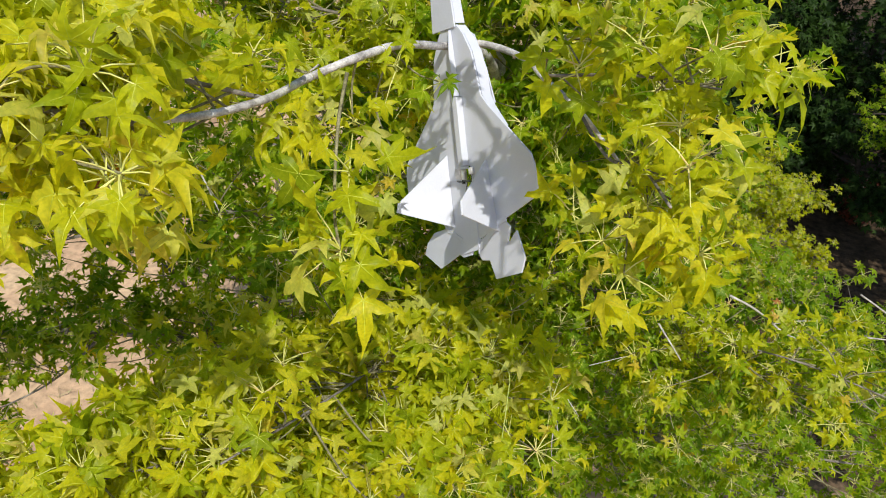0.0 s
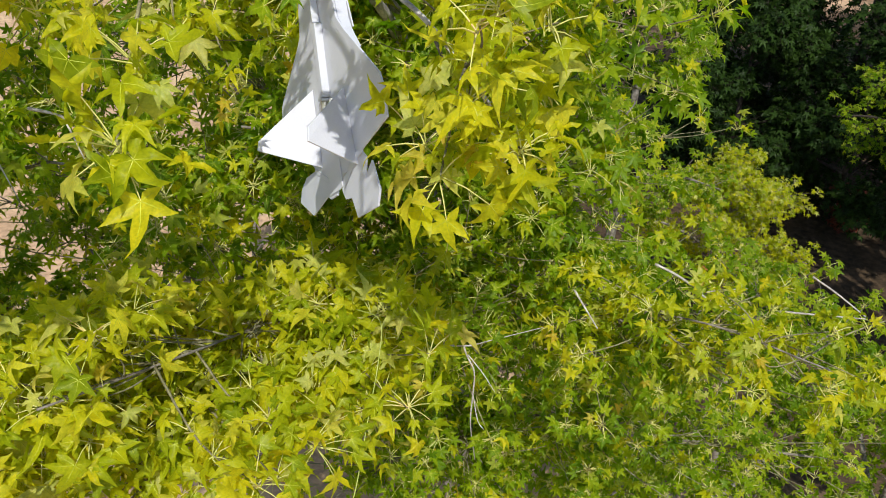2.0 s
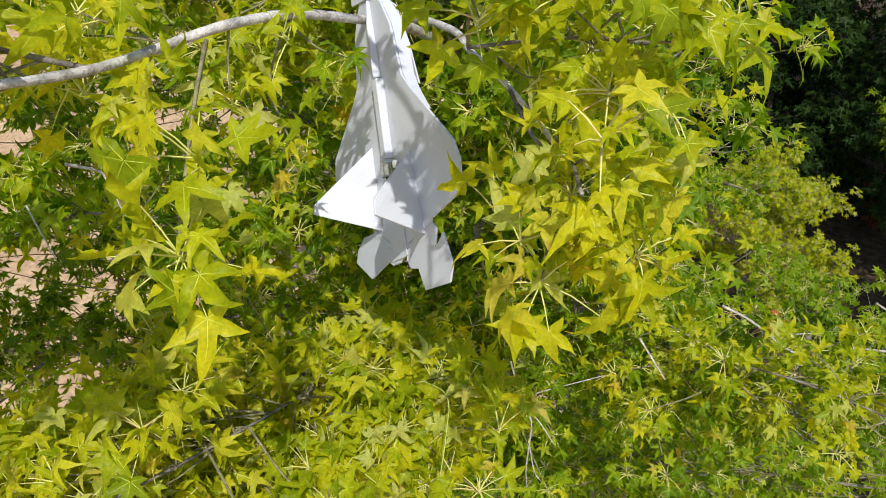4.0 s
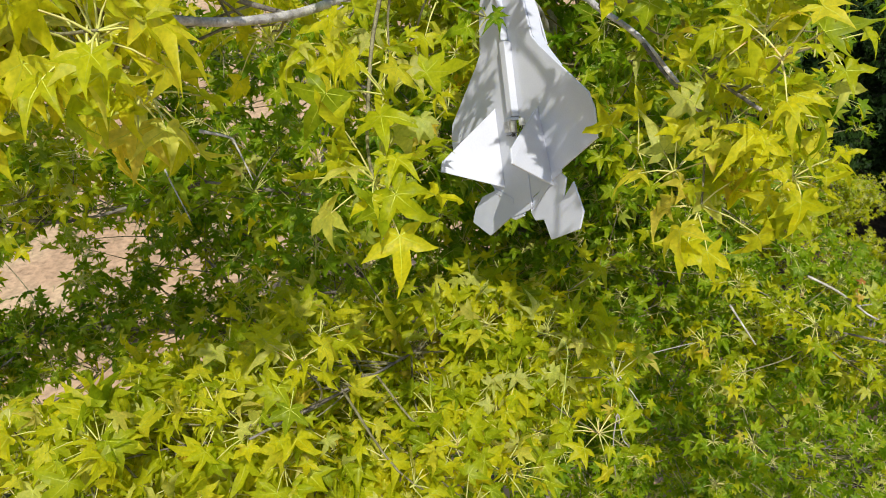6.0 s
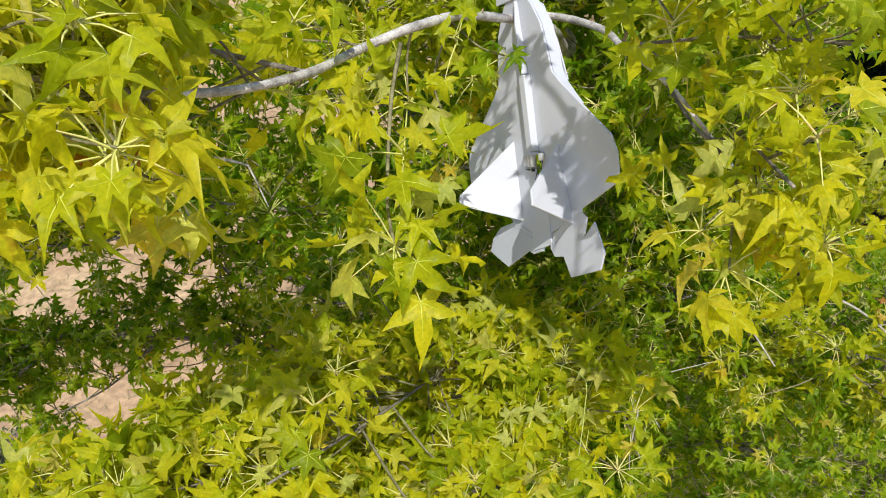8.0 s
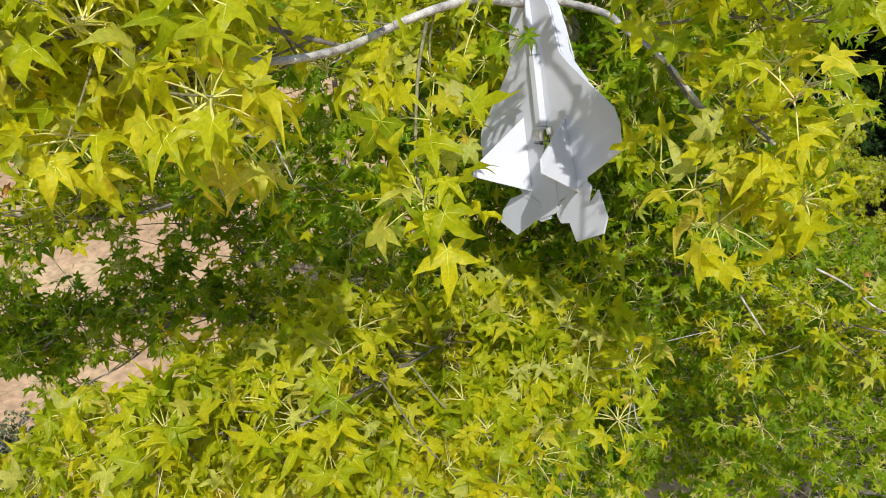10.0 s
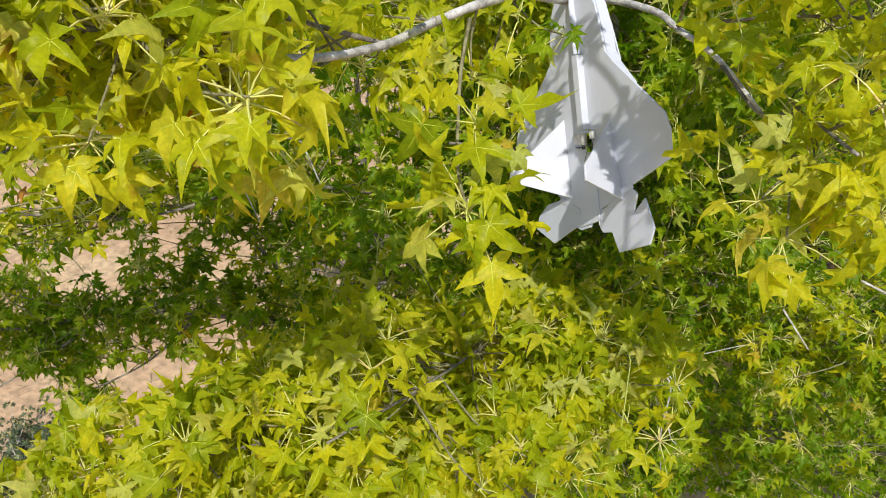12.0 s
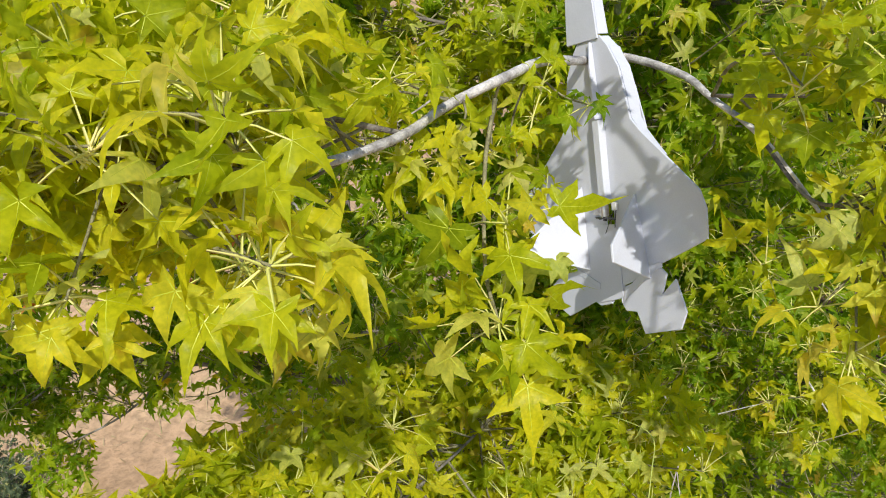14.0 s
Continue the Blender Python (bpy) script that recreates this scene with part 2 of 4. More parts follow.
def leaf_shape(fold, droop, twist, fine=True, seed=0):
    """A five-lobed star leaf with its stalk joint at the origin, midrib along +y, upper face +z. Unit length: the middle lobe.
    Gives corners, triangles and their slots (0 blade, 1 stalk, 2 vein)."""
    rng = np.random.default_rng(100 + seed)
    shake = 1.0 if fine else 0.0
    verts, faces, slots = [(0, 0, 0)], [], []
    lobes = [(a + shake * rng.normal(0, 0.09), r * (1 + shake * rng.normal(0, 0.09))) for a, r in ((-2.02, 0.60), (-1.02, 0.90), (0.0, 1.0), (1.02, 0.90), (2.02, 0.60))]
    gaps = [-2.75, -1.54, -0.52, 0.52, 1.54, 2.75]
    depth = [d * (1 + shake * rng.normal(0, 0.08)) for d in (0.17, 0.32, 0.375, 0.375, 0.32, 0.17)]
    curl = [min(0.7, droop + shake * rng.normal(0, 0.22)) for _ in lobes]

    def off(a, r, side, c, lift=0.0):
        x = math.sin(a) * r + math.cos(a) * side
        y = math.cos(a) * r - math.sin(a) * side
        q = math.hypot(x, y)
        return (x, y, lift + fold * abs(side) - c * q * q + twist * x * y)

    base = len(verts)
    verts += [off(a, r, 0.0, droop, fold * 0.12) for a, r in zip(gaps, depth)]
    for i, (a, r) in enumerate(lobes):
        s1, s2, c = base + i, base + i + 1, curl[i]
        k = len(verts)
        if fine:
            w1, w2 = 0.172 * r**0.5, 0.172 * r**0.5
            bow = rng.normal(0, 0.05)
            verts += [off(a, 0.42 * r, bow * 0.4, c), off(a, 0.50 * r, -w1, c, rng.normal(0, 0.03)), off(a, 0.54 * r, w2, c, rng.normal(0, 0.03)),
                      off(a, 0.78 * r, bow, c), off(a, 0.77 * r, bow - 0.062, c), off(a, 0.82 * r, bow + 0.055, c), off(a + 1.6 * bow, r, bow, c * 1.15)]
            m, e1, e2, m2, f1, f2, t = range(k, k + 7)
            faces += [(0, m, s1), (0, s2, m), (s1, m, e1), (s2, e2, m), (m, m2, e1), (m, e2, m2), (e1, m2, f1), (m2, e2, f2), (f1, m2, t), (m2, f2, t)]
            slots += [0] * 10
            k = len(verts)
            verts += [off(a, 0.02, -0.008, c, 0.006), off(a, 0.02, 0.008, c, 0.006), off(a, 0.42 * r, bow * 0.4 - 0.005, c, 0.004), off(a, 0.42 * r, bow * 0.4 + 0.005, c, 0.004), off(a, 0.78 * r, bow, c, 0.006)]
            faces += [(k, k + 1, k + 3), (k, k + 3, k + 2), (k + 2, k + 3, k + 4)]
            slots += [2] * 3
        else:
            verts += [off(a, 0.5 * r, -0.165, c), off(a, 0.5 * r, 0.165, c), off(a, r, 0.0, c)]
            faces += [(0, k, s1), (0, k + 2, k), (0, k + 1, k + 2), (0, s2, k + 1)]
            slots += [0] * 4
    return np.array(verts), np.array(faces), np.array(slots, np.int32)


BENDS = ((0.35, 0.18, 0.0), (0.7, 0.34, 0.16), (0.25, 0.5, -0.15), (1.0, 0.16, 0.2), (0.5, 0.8, 0.1), (1.3, 0.42, -0.35), (0.8, -0.3, 0.3), (1.7, 0.6, 0.15), (0.9, 1.0, 0.3),
         (0.4, 0.3, 0.3), (1.1, 0.7, -0.1), (0.6, -0.15, -0.3), (2.0, 0.3, 0.1), (0.3, 0.9, -0.2), (1.4, 0.1, 0.4), (0.8, 0.5, 0.0))
LEAVES_FINE = [leaf_shape(f, d, t, True, i) for i, (f, d, t) in enumerate(BENDS)]
LEAVES_PLAIN = [leaf_shape(f, d, t, False) for f, d, t in ((0.3, 0.2, 0.0), (0.6, 0.35, 0.1), (0.2, 0.5, -0.1))]


def unit(v):
    return v / (np.linalg.norm(v) + 1e-9)


class Crown:
    """Collects twigs and leaves of one tree."""

    def __init__(self, seed):
        self.rng = np.random.default_rng(seed)
        self.leaves, self.twigs = [], []

    def twig(self, line, r0, r1, sides=5):
        self.twigs.append(tube(line, r0, r1, sides))

    def shoot(self, at, axis, count, tone, size=1.0):
        """A tuft of leaves on long stalks round the end of a shoot."""
        rng = self.rng
        at, axis = np.array(at, float), unit(np.array(axis, float))
        side = unit(np.cross(axis, (0.3, 0.5, 0.8)))
        other = np.cross(axis, side)
        turn = rng.uniform(0, 6.28)
        for i in range(count):
            a = turn + i * 2.4 + rng.normal(0, 0.25)
            lean = rng.uniform(0.45, 1.75)
            way = unit(math.cos(lean) * axis + math.sin(lean) * (math.cos(a) * side + math.sin(a) * other) + (0, 0, 0.12))
            scale = size * rng.uniform(0.040, 0.076) * (0.75 if lean < 0.7 else 1.0)
            reach = rng.uniform(0.05, 0.105) * size
            root = at - axis * rng.uniform(0, 0.035)
            joint = root + way * reach + np.array((0, 0, -0.10 * reach))
            rib = unit(way + np.array((0, 0, -rng.uniform(0.1, 1.3))) + rng.normal(0, 0.25, 3))
            face = unit(np.array((0.05, -0.28, 0.9)) + 0.5 * way + rng.normal(0, 0.66, 3))
            face = unit(face - rib * (face @ rib))
            cross = np.cross(rib, face)
            own = 0 if rng.uniform() < (0, 0.2, 0.25, 0)[tone] else tone
            self.leaves.append((joint, cross, rib, face, scale, reach, own, unit(joint - root)))

    def leaf(self, joint, rib, face, scale, reach, way, tone):
        """One leaf on its own stalk."""
        rib, way = unit(np.array(rib, float)), unit(np.array(way, float))
        face = unit(np.array(face, float) - rib * (np.array(face, float) @ rib))
        self.leaves.append((np.array(joint, float), np.cross(rib, face), rib, face, scale, reach, tone, way))

    def limb_foliage(self, line, start, spread, shoots, tone, leaves=9, size=1.0, keep=None):
        """Side twigs with tufts along a limb, from the share start of its length on."""
        rng = self.rng
        k = len(line)
        made = 0
        for _ in range(shoots * 6):
            if made >= shoots:
                break
            s = start + (1 - start) * rng.uniform() ** 0.8
            root = line[min(int(s * (k - 1)), k - 1)]
            goal = root + rng.normal(0, 1, 3).clip(-1.8, 1.8) * spread
            back = line[max(0, min(int((s - 0.08) * (k - 1)), k - 1))]
            way = goal - back
            if keep is not None and not (keep(goal) and keep(back + way * 0.6)):
                continue
            made += 1
            mid = back + way * 0.5 + np.array((0, 0, -0.06)) * np.linalg.norm(way) + rng.normal(0, 0.02, 3)
            path = smooth_line([back, mid, goal], 4)
            long = np.linalg.norm(way)
            self.twig(path, 0.0022 + 0.0038 * min(long, 1.0), 0.0018)
            axis = unit(unit(goal - mid) + np.array((0, -0.1, 0.75)) + rng.normal(0, 0.25, 3))
            self.shoot(goal, axis, int(rng.integers(leaves - 3, leaves + 4)), tone, size)
            if long > 0.3:
                for q in (0.45, 0.7):
                    if rng.uniform() < 0.7:
                        p = path[int(q * (len(path) - 1))]
                        if keep is None or keep(p):
                            self.shoot(p, unit(np.array((0, 0, 0.8)) + rng.normal(0, 0.5, 3)), int(rng.integers(3, 7)), tone, size * 0.9)

    def joined(self, chosen, fine):
        """Corners, triangles and material slots (0 blade, 1 stalk, 2 vein) of many leaves; a blade and its stalk share a corner."""
        shapes = LEAVES_FINE if fine else LEAVES_PLAIN
        pick = self.rng.integers(len(shapes), size=len(chosen))
        vs, fs, ms, base = [], [], [], 0
        ring = np.array([(math.cos(a), math.sin(a)) for a in (0.0, 2.094, 4.189)])
        prism = np.array([(3 * k + a, 3 * k + b, 3 * k + c) for k in (0, 1) for p in range(3) for a, b, c in ((p, (p + 1) % 3, 3 + p), ((p + 1) % 3, 3 + (p + 1) % 3, 3 + p))])
        for n, (v, f, slots) in enumerate(shapes):
            some = [q for q, p in zip(chosen, pick) if p == n]
            if not some:
                continue
            joint, cross, rib, face, way = (np.array([q[k] for q in some]) for k in (0, 1, 2, 3, 7))
            scale, reach = (np.array([q[k] for q in some])[:, None] for k in (4, 5))
            blade = joint[:, None] + scale[:, :, None] * (v[None, :, :1] * cross[:, None] + v[None, :, 1:2] * rib[:, None] + v[None, :, 2:] * face[:, None])
            root = joint - way * reach
            mid = (root + joint) / 2 + np.array((0, 0, 0.06)) * reach
            side = np.cross(way, (0.31, 0.52, 0.79))
            side /= np.linalg.norm(side, axis=1, keepdims=True)
            other = np.cross(way, side)
            rings = [c[:, None] + r * (ring[None, :, :1] * side[:, None] + ring[None, :, 1:] * other[:, None]) for c, r in ((root, 0.0021), (mid, 0.0016), (joint, 0.0013))]
            stem = np.concatenate(rings, 1)
            stem[:, 6] = joint
            both = np.concatenate([blade, stem], 1)
            k = both.shape[1]
            link = prism + len(v)
            link[link == len(v) + 6] = 0
            tri = np.concatenate([f, link])
            vs.append(both.reshape(-1, 3))
            fs.append((tri[None] + (base + np.arange(len(some)) * k)[:, None, None]).reshape(-1, 3))
            ms.append(np.tile(np.r_[slots, np.ones(len(link), np.int32)], len(some)))
            base += k * len(some)
        return np.concatenate(vs), np.concatenate(fs), np.concatenate(ms)

    def joined_twigs(self):
        vs, fs, base = [], [], 0
        for v, f in self.twigs:
            vs.append(v)
            fs.append(f + base)
            base += len(v)
        return np.concatenate(vs), np.concatenate(fs)


# ---- ground ----
def ground_height(x, y):
    return 0.06 * math.sin(x * 0.7) * math.cos(y * 0.55) + 0.05 * noise.noise((x * 0.5, y * 0.5, 0))


axis_x = np.concatenate([[-600, -200, -60], np.linspace(-20, 24, 89), [60, 200, 600]])
axis_y = np.concatenate([[-600, -200, -60], np.linspace(-14, 34, 97), [80, 250, 900]])
gv = [(x, y, ground_height(x, y)) for y in axis_y for x in axis_x]
w = len(axis_x)
gf = np.array([(j * w + i, j * w + i + 1, (j + 1) * w + i + 1, (j + 1) * w + i) for j in range(len(axis_y) - 1) for i in range(w - 1)])
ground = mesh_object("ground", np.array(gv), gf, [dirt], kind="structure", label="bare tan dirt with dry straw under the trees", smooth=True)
tagged(ground, category="ground")


# ---- the sweetgum in which the model plane hangs ----
ARMS = [np.array(q) for q in ((-0.335, 1.32, 7.40), (-0.272, 1.495, 7.36), (-0.228, 1.654, 7.342), (-0.144, 1.78, 7.347), (-0.077, 2.012, 7.296), (-0.20, 2.06, 6.04), (-0.28, 1.84, 5.98), (0.17, 2.28, 7.20), (0.28, 2.06, 7.23), (0.38, 1.97, 7.19))]
SPOTS = [(np.array((0.09, 2.0, 6.95)), 0.33), (np.array((0.10, 1.95, 6.70)), 0.30), (np.array((0.0, 2.25, 7.35)), 0.23)]
FLIGHT = [np.array(q) for q in ((0.24, 0.15, 7.92), (0.60, 0.06, 7.78), (0.46, 0.25, 7.9))]
# gaps fitted to the camera's view, some onto dirt: start, end, width at each
SIGHT_GAPS = [(np.array(a), np.array(b), r0, r1) for a, b, r0, r1 in (
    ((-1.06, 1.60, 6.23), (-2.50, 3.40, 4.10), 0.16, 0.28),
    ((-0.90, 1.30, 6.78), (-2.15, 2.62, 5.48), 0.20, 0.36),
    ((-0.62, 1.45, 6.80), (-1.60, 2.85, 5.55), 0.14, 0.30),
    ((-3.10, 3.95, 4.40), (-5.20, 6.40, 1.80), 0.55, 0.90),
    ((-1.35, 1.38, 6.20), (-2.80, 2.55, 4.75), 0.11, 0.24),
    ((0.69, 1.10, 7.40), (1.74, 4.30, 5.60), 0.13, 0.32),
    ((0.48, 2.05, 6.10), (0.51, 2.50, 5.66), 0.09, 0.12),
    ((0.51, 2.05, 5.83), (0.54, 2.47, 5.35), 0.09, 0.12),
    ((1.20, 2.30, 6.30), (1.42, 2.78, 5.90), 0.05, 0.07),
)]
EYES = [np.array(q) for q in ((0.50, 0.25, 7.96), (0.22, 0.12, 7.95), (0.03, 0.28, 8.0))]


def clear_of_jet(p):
    """Leaves the air free in which the plane hangs and through which the camera flies, and sight lines from it to arms,
    twigs and dirt.
    """
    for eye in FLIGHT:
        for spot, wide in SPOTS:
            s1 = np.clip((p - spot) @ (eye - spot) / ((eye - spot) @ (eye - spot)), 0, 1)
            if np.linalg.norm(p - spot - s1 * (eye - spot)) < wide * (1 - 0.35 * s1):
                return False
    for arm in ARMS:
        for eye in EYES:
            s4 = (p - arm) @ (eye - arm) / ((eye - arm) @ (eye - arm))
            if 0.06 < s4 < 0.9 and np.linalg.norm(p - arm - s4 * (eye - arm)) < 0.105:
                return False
    for a, b, r0, r1 in SIGHT_GAPS:
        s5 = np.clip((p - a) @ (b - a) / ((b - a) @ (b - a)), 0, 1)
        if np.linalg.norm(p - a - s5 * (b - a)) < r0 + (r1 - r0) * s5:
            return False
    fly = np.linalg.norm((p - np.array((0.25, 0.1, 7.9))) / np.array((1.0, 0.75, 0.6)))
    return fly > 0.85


tree = tagged(new("sweetgum_tree"), label="tall sweetgum with yellow-green star leaves and pale grey bark", category="tree")
tree.location = (0.45, 4.5, 0)
INTO = np.array((-0.45, -4.5, 0.0))
crown = Crown(3)
DENSE = 1.9


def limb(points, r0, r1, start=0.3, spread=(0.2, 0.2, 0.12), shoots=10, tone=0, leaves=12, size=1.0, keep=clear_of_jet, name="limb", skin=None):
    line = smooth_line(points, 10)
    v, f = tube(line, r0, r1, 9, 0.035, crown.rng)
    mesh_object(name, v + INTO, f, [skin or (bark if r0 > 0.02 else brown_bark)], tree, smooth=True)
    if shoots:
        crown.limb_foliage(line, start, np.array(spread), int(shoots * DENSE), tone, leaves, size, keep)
    return line


# trunk and leader
limb([(0.45, 4.5, -0.1), (0.42, 4.3, 1.8), (0.35, 3.9, 4.0), (0.24, 3.3, 5.8), (0.14, 2.95, 6.9), (0.05, 3.0, 8.0)], 0.12, 0.012, shoots=10, start=0.75, spread=(0.3, 0.25, 0.2), tone=1, name="trunk")
# the fork behind the plane, and its two arms that reach towards the light
limb([(0.16, 3.0, 6.75), (0.12, 2.7, 7.0), (0.06, 2.40, 7.16)], 0.022, 0.0135, shoots=0)
limb([(0.06, 2.40, 7.16), (0.01, 2.243, 7.212), (-0.077, 2.012, 7.296), (-0.144, 1.78, 7.347), (-0.228, 1.654, 7.342), (-0.272, 1.495, 7.360), (-0.335, 1.32, 7.40), (-0.39, 1.16, 7.46)], 0.0125, 0.007, 0.55, (0.13, 0.16, 0.07), 5, 2, size=1.0, skin=bark)
limb([(-0.39, 1.16, 7.46), (-0.45, 1.06, 7.52), (-0.54, 0.97, 7.57)], 0.007, 0.004, 0.0, (0.18, 0.075, 0.065), 15, 2, size=0.95)
limb([(-0.272, 1.495, 7.36), (-0.55, 1.30, 7.50), (-0.95, 1.12, 7.60)], 0.005, 0.004, 0.2, (0.22, 0.14, 0.08), 13, 2, size=0.95)
limb([(0.06, 2.40, 7.16), (0.115, 2.39, 7.172), (0.19, 2.30, 7.193), (0.261, 2.171, 7.216), (0.301, 2.051, 7.223), (0.387, 1.938, 7.202), (0.48, 1.89, 7.12), (0.566, 1.84, 7.035)], 0.0125, 0.004, shoots=0, skin=bark)
crown.shoot((0.39, 1.82, 7.42), (0.2, -0.3, 0.9), 6, 0, 0.9)
crown.shoot((0.45, 1.70, 7.46), (0.1, -0.3, 0.9), 9, 0)
crown.twig(smooth_line([(0.30, 2.034, 7.235), (0.31, 1.95, 7.34), (0.36, 1.82, 7.42), (0.45, 1.70, 7.46)]), 0.005, 0.002)
limb([(0.40, 1.93, 7.19), (0.47, 1.75, 7.16), (0.52, 1.60, 7.23), (0.54, 1.30, 7.31)], 0.0045, 0.003, 0.45, (0.09, 0.15, 0.08), 7, 2, 10, size=0.9)
limb([(0.30, 2.034, 7.235), (0.50, 1.78, 7.36), (0.64, 1.55, 7.44)], 0.0045, 0.0025, 0.2, (0.11, 0.11, 0.07), 6.5, 0, 9, size=0.9)
limb([(-0.55, 1.30, 7.52), (-0.62, 1.12, 7.60), (-0.60, 0.98, 7.66)], 0.005, 0.003, 0.1, (0.20, 0.10, 0.05), 6, 2, size=0.95)
limb([(-0.95, 1.12, 7.60), (-0.90, 1.45, 7.58), (-0.75, 1.60, 7.52)], 0.005, 0.003, 0.0, (0.22, 0.16, 0.06), 6, 2, size=0.95)
# tufts close to the plane
crown.shoot((-0.083, 1.307, 7.133), (0.05, -0.6, 0.7), 17, 2, 1.15)
crown.twig(smooth_line([(-0.14, 1.66, 7.36), (-0.145, 1.58, 7.27), (-0.12, 1.42, 7.16), (-0.083, 1.307, 7.133)]), 0.005, 0.003)
crown.shoot((-0.09, 1.44, 7.24), (0.1, -0.5, 0.8), 6, 2, 1.2)
crown.leaf((-0.050, 1.395, 7.31), (-0.35, -0.25, -0.85), (0.15, -0.8, 0.6), 0.055, 0.10, (0.5, -0.55, 0.6), 2)
crown.leaf((-0.115, 1.36, 7.33), (-0.75, -0.2, -0.5), (0.1, -0.7, 0.7), 0.05, 0.09, (-0.3, -0.5, 0.7), 2)
crown.leaf((0.0, 1.35, 7.235), (0.6, -0.3, -0.6), (0.1, -0.7, 0.7), 0.045, 0.09, (0.8, -0.3, 0.4), 2)
for spot, count in (((-0.51, 1.10, 7.46), 3), ((-0.49, 1.12, 7.41), 2), ((-0.46, 1.25, 7.35), 2), ((-0.69, 1.06, 7.50), 2), ((-0.69, 1.0, 7.30), 2), ((-0.53, 1.2, 7.29), 2), ((1.43, 2.80, 5.96), 4)):
    crown.shoot(spot, (0.0, -0.4, 0.9), count, 3, 0.42)
crown.shoot((-0.155, 1.765, 7.195), (-0.1, -0.5, 0.8), 9, 0, 0.95)
crown.twig(smooth_line([(-0.144, 1.78, 7.347), (-0.16, 1.79, 7.27), (-0.155, 1.765, 7.195)]), 0.0035, 0.002)
crown.shoot((0.035, 1.98, 7.215), (0.1, -0.7, 0.3), 6, 1, 0.8)
crown.twig(smooth_line([(-0.10, 1.99, 7.29), (-0.03, 1.97, 7.24), (0.035, 1.98, 7.215)]), 0.003, 0.002)
crown.shoot((-0.07, 1.88, 7.30), (0.0, -0.5, 0.8), 8, 0, 0.9)
crown.shoot((0.36, 1.60, 7.45), (0.1, -0.3, 0.9), 8, 0)
crown.twig(smooth_line([(0.36, 1.82, 7.42), (0.33, 1.72, 7.46), (0.36, 1.60, 7.45)]), 0.003, 0.002)
crown.shoot((0.40, 1.66, 7.06), (0.2, -0.5, 0.7), 6, 0, 0.9)
for spot, many in (((0.46, 1.49, 7.10), 8), ((0.50, 1.40, 7.08), 8)):
    crown.shoot(spot, (0.1, -0.5, 0.7), many, 2, 1.05)
    crown.twig(smooth_line([(0.52, 1.64, 7.23), (0.51, 1.54, 7.16), spot]), 0.004, 0.002)
# limb and tufts added overhead, out of view, to shadow the wings
limb([(0.05, 3.0, 8.0), (0.36, 2.55, 8.10), (0.58, 2.0, 8.05), (0.52, 1.6, 7.95), (0.41, 1.30, 7.88), (0.45, 1.03, 7.87)], 0.009, 0.004, shoots=0)
for spot, many in (((0.40, 1.36, 7.90), 13), ((0.43, 1.27, 7.90), 11), ((0.47, 1.12, 7.90), 8), ((0.42, 1.03, 7.89), 5), ((0.36, 1.28, 7.92), 7), ((0.17, 1.60, 7.95), 10), ((0.12, 1.66, 7.94), 7)):
    crown.shoot(spot, (0.1, 0.1, 0.9), many, 0, 0.85)
# added twig that throws the dark bar across the right wing
crown.twig(smooth_line([(0.41, 1.30, 7.88), (0.306, 1.487, 7.90), (0.222, 1.61, 7.91), (0.16, 1.70, 7.93)]), 0.006, 0.005)
crown.twig(smooth_line([(0.44, 1.40, 7.90), (0.36, 1.48, 7.76), (0.30, 1.53, 7.63)]), 0.004, 0.002)
crown.shoot((-0.060, 1.85, 7.05), (-0.5, -0.3, 0.5), 10, 0, 0.75)
crown.shoot((-0.10, 1.92, 6.96), (-0.5, -0.3, 0.5), 6, 0, 0.6)
crown.twig(smooth_line([(-0.10, 1.99, 7.29), (-0.13, 1.93, 7.16), (-0.065, 1.85, 7.05)]), 0.003, 0.002)
# more unseen tufts for shade on the right wing
crown.shoot((0.30, 1.53, 7.63), (0.3, 0.1, 0.8), 9, 0, 0.85)
crown.shoot((0.34, 1.50, 7.64), (0.3, 0.1, 0.8), 6, 0, 0.8)
# lower left
limb([(0.28, 3.5, 5.4), (0.06, 2.75, 5.70), (-0.10, 2.30, 5.98), (-0.19, 2.08, 6.04), (-0.27, 1.86, 5.99), (-0.36, 1.62, 5.87)], 0.026, 0.014, 0.62, (0.30, 0.22, 0.12), 32)
limb([(-0.10, 2.30, 5.98), (-0.24, 1.75, 6.24), (-0.42, 1.30, 6.42)], 0.005, 0.003, 0.2, (0.24, 0.18, 0.09), 22, 2, size=1.1)
limb([(-0.36, 1.62, 5.87), (-0.62, 1.58, 6.02), (-0.95, 1.5, 6.16)], 0.0045, 0.003, 0.2, (0.22, 0.2, 0.10), 26, size=1.1)
limb([(0.06, 2.75, 5.70), (0.08, 2.3, 6.02), (0.16, 1.85, 6.15)], 0.010, 0.004, 0.5, (0.18, 0.14, 0.08), 19)
limb([(-0.32, 1.73, 5.93), (-0.60, 1.45, 6.22), (-0.88, 1.18, 6.34)], 0.0035, 0.0025, 0.3, (0.17, 0.14, 0.06), 12, 2, size=1.15)
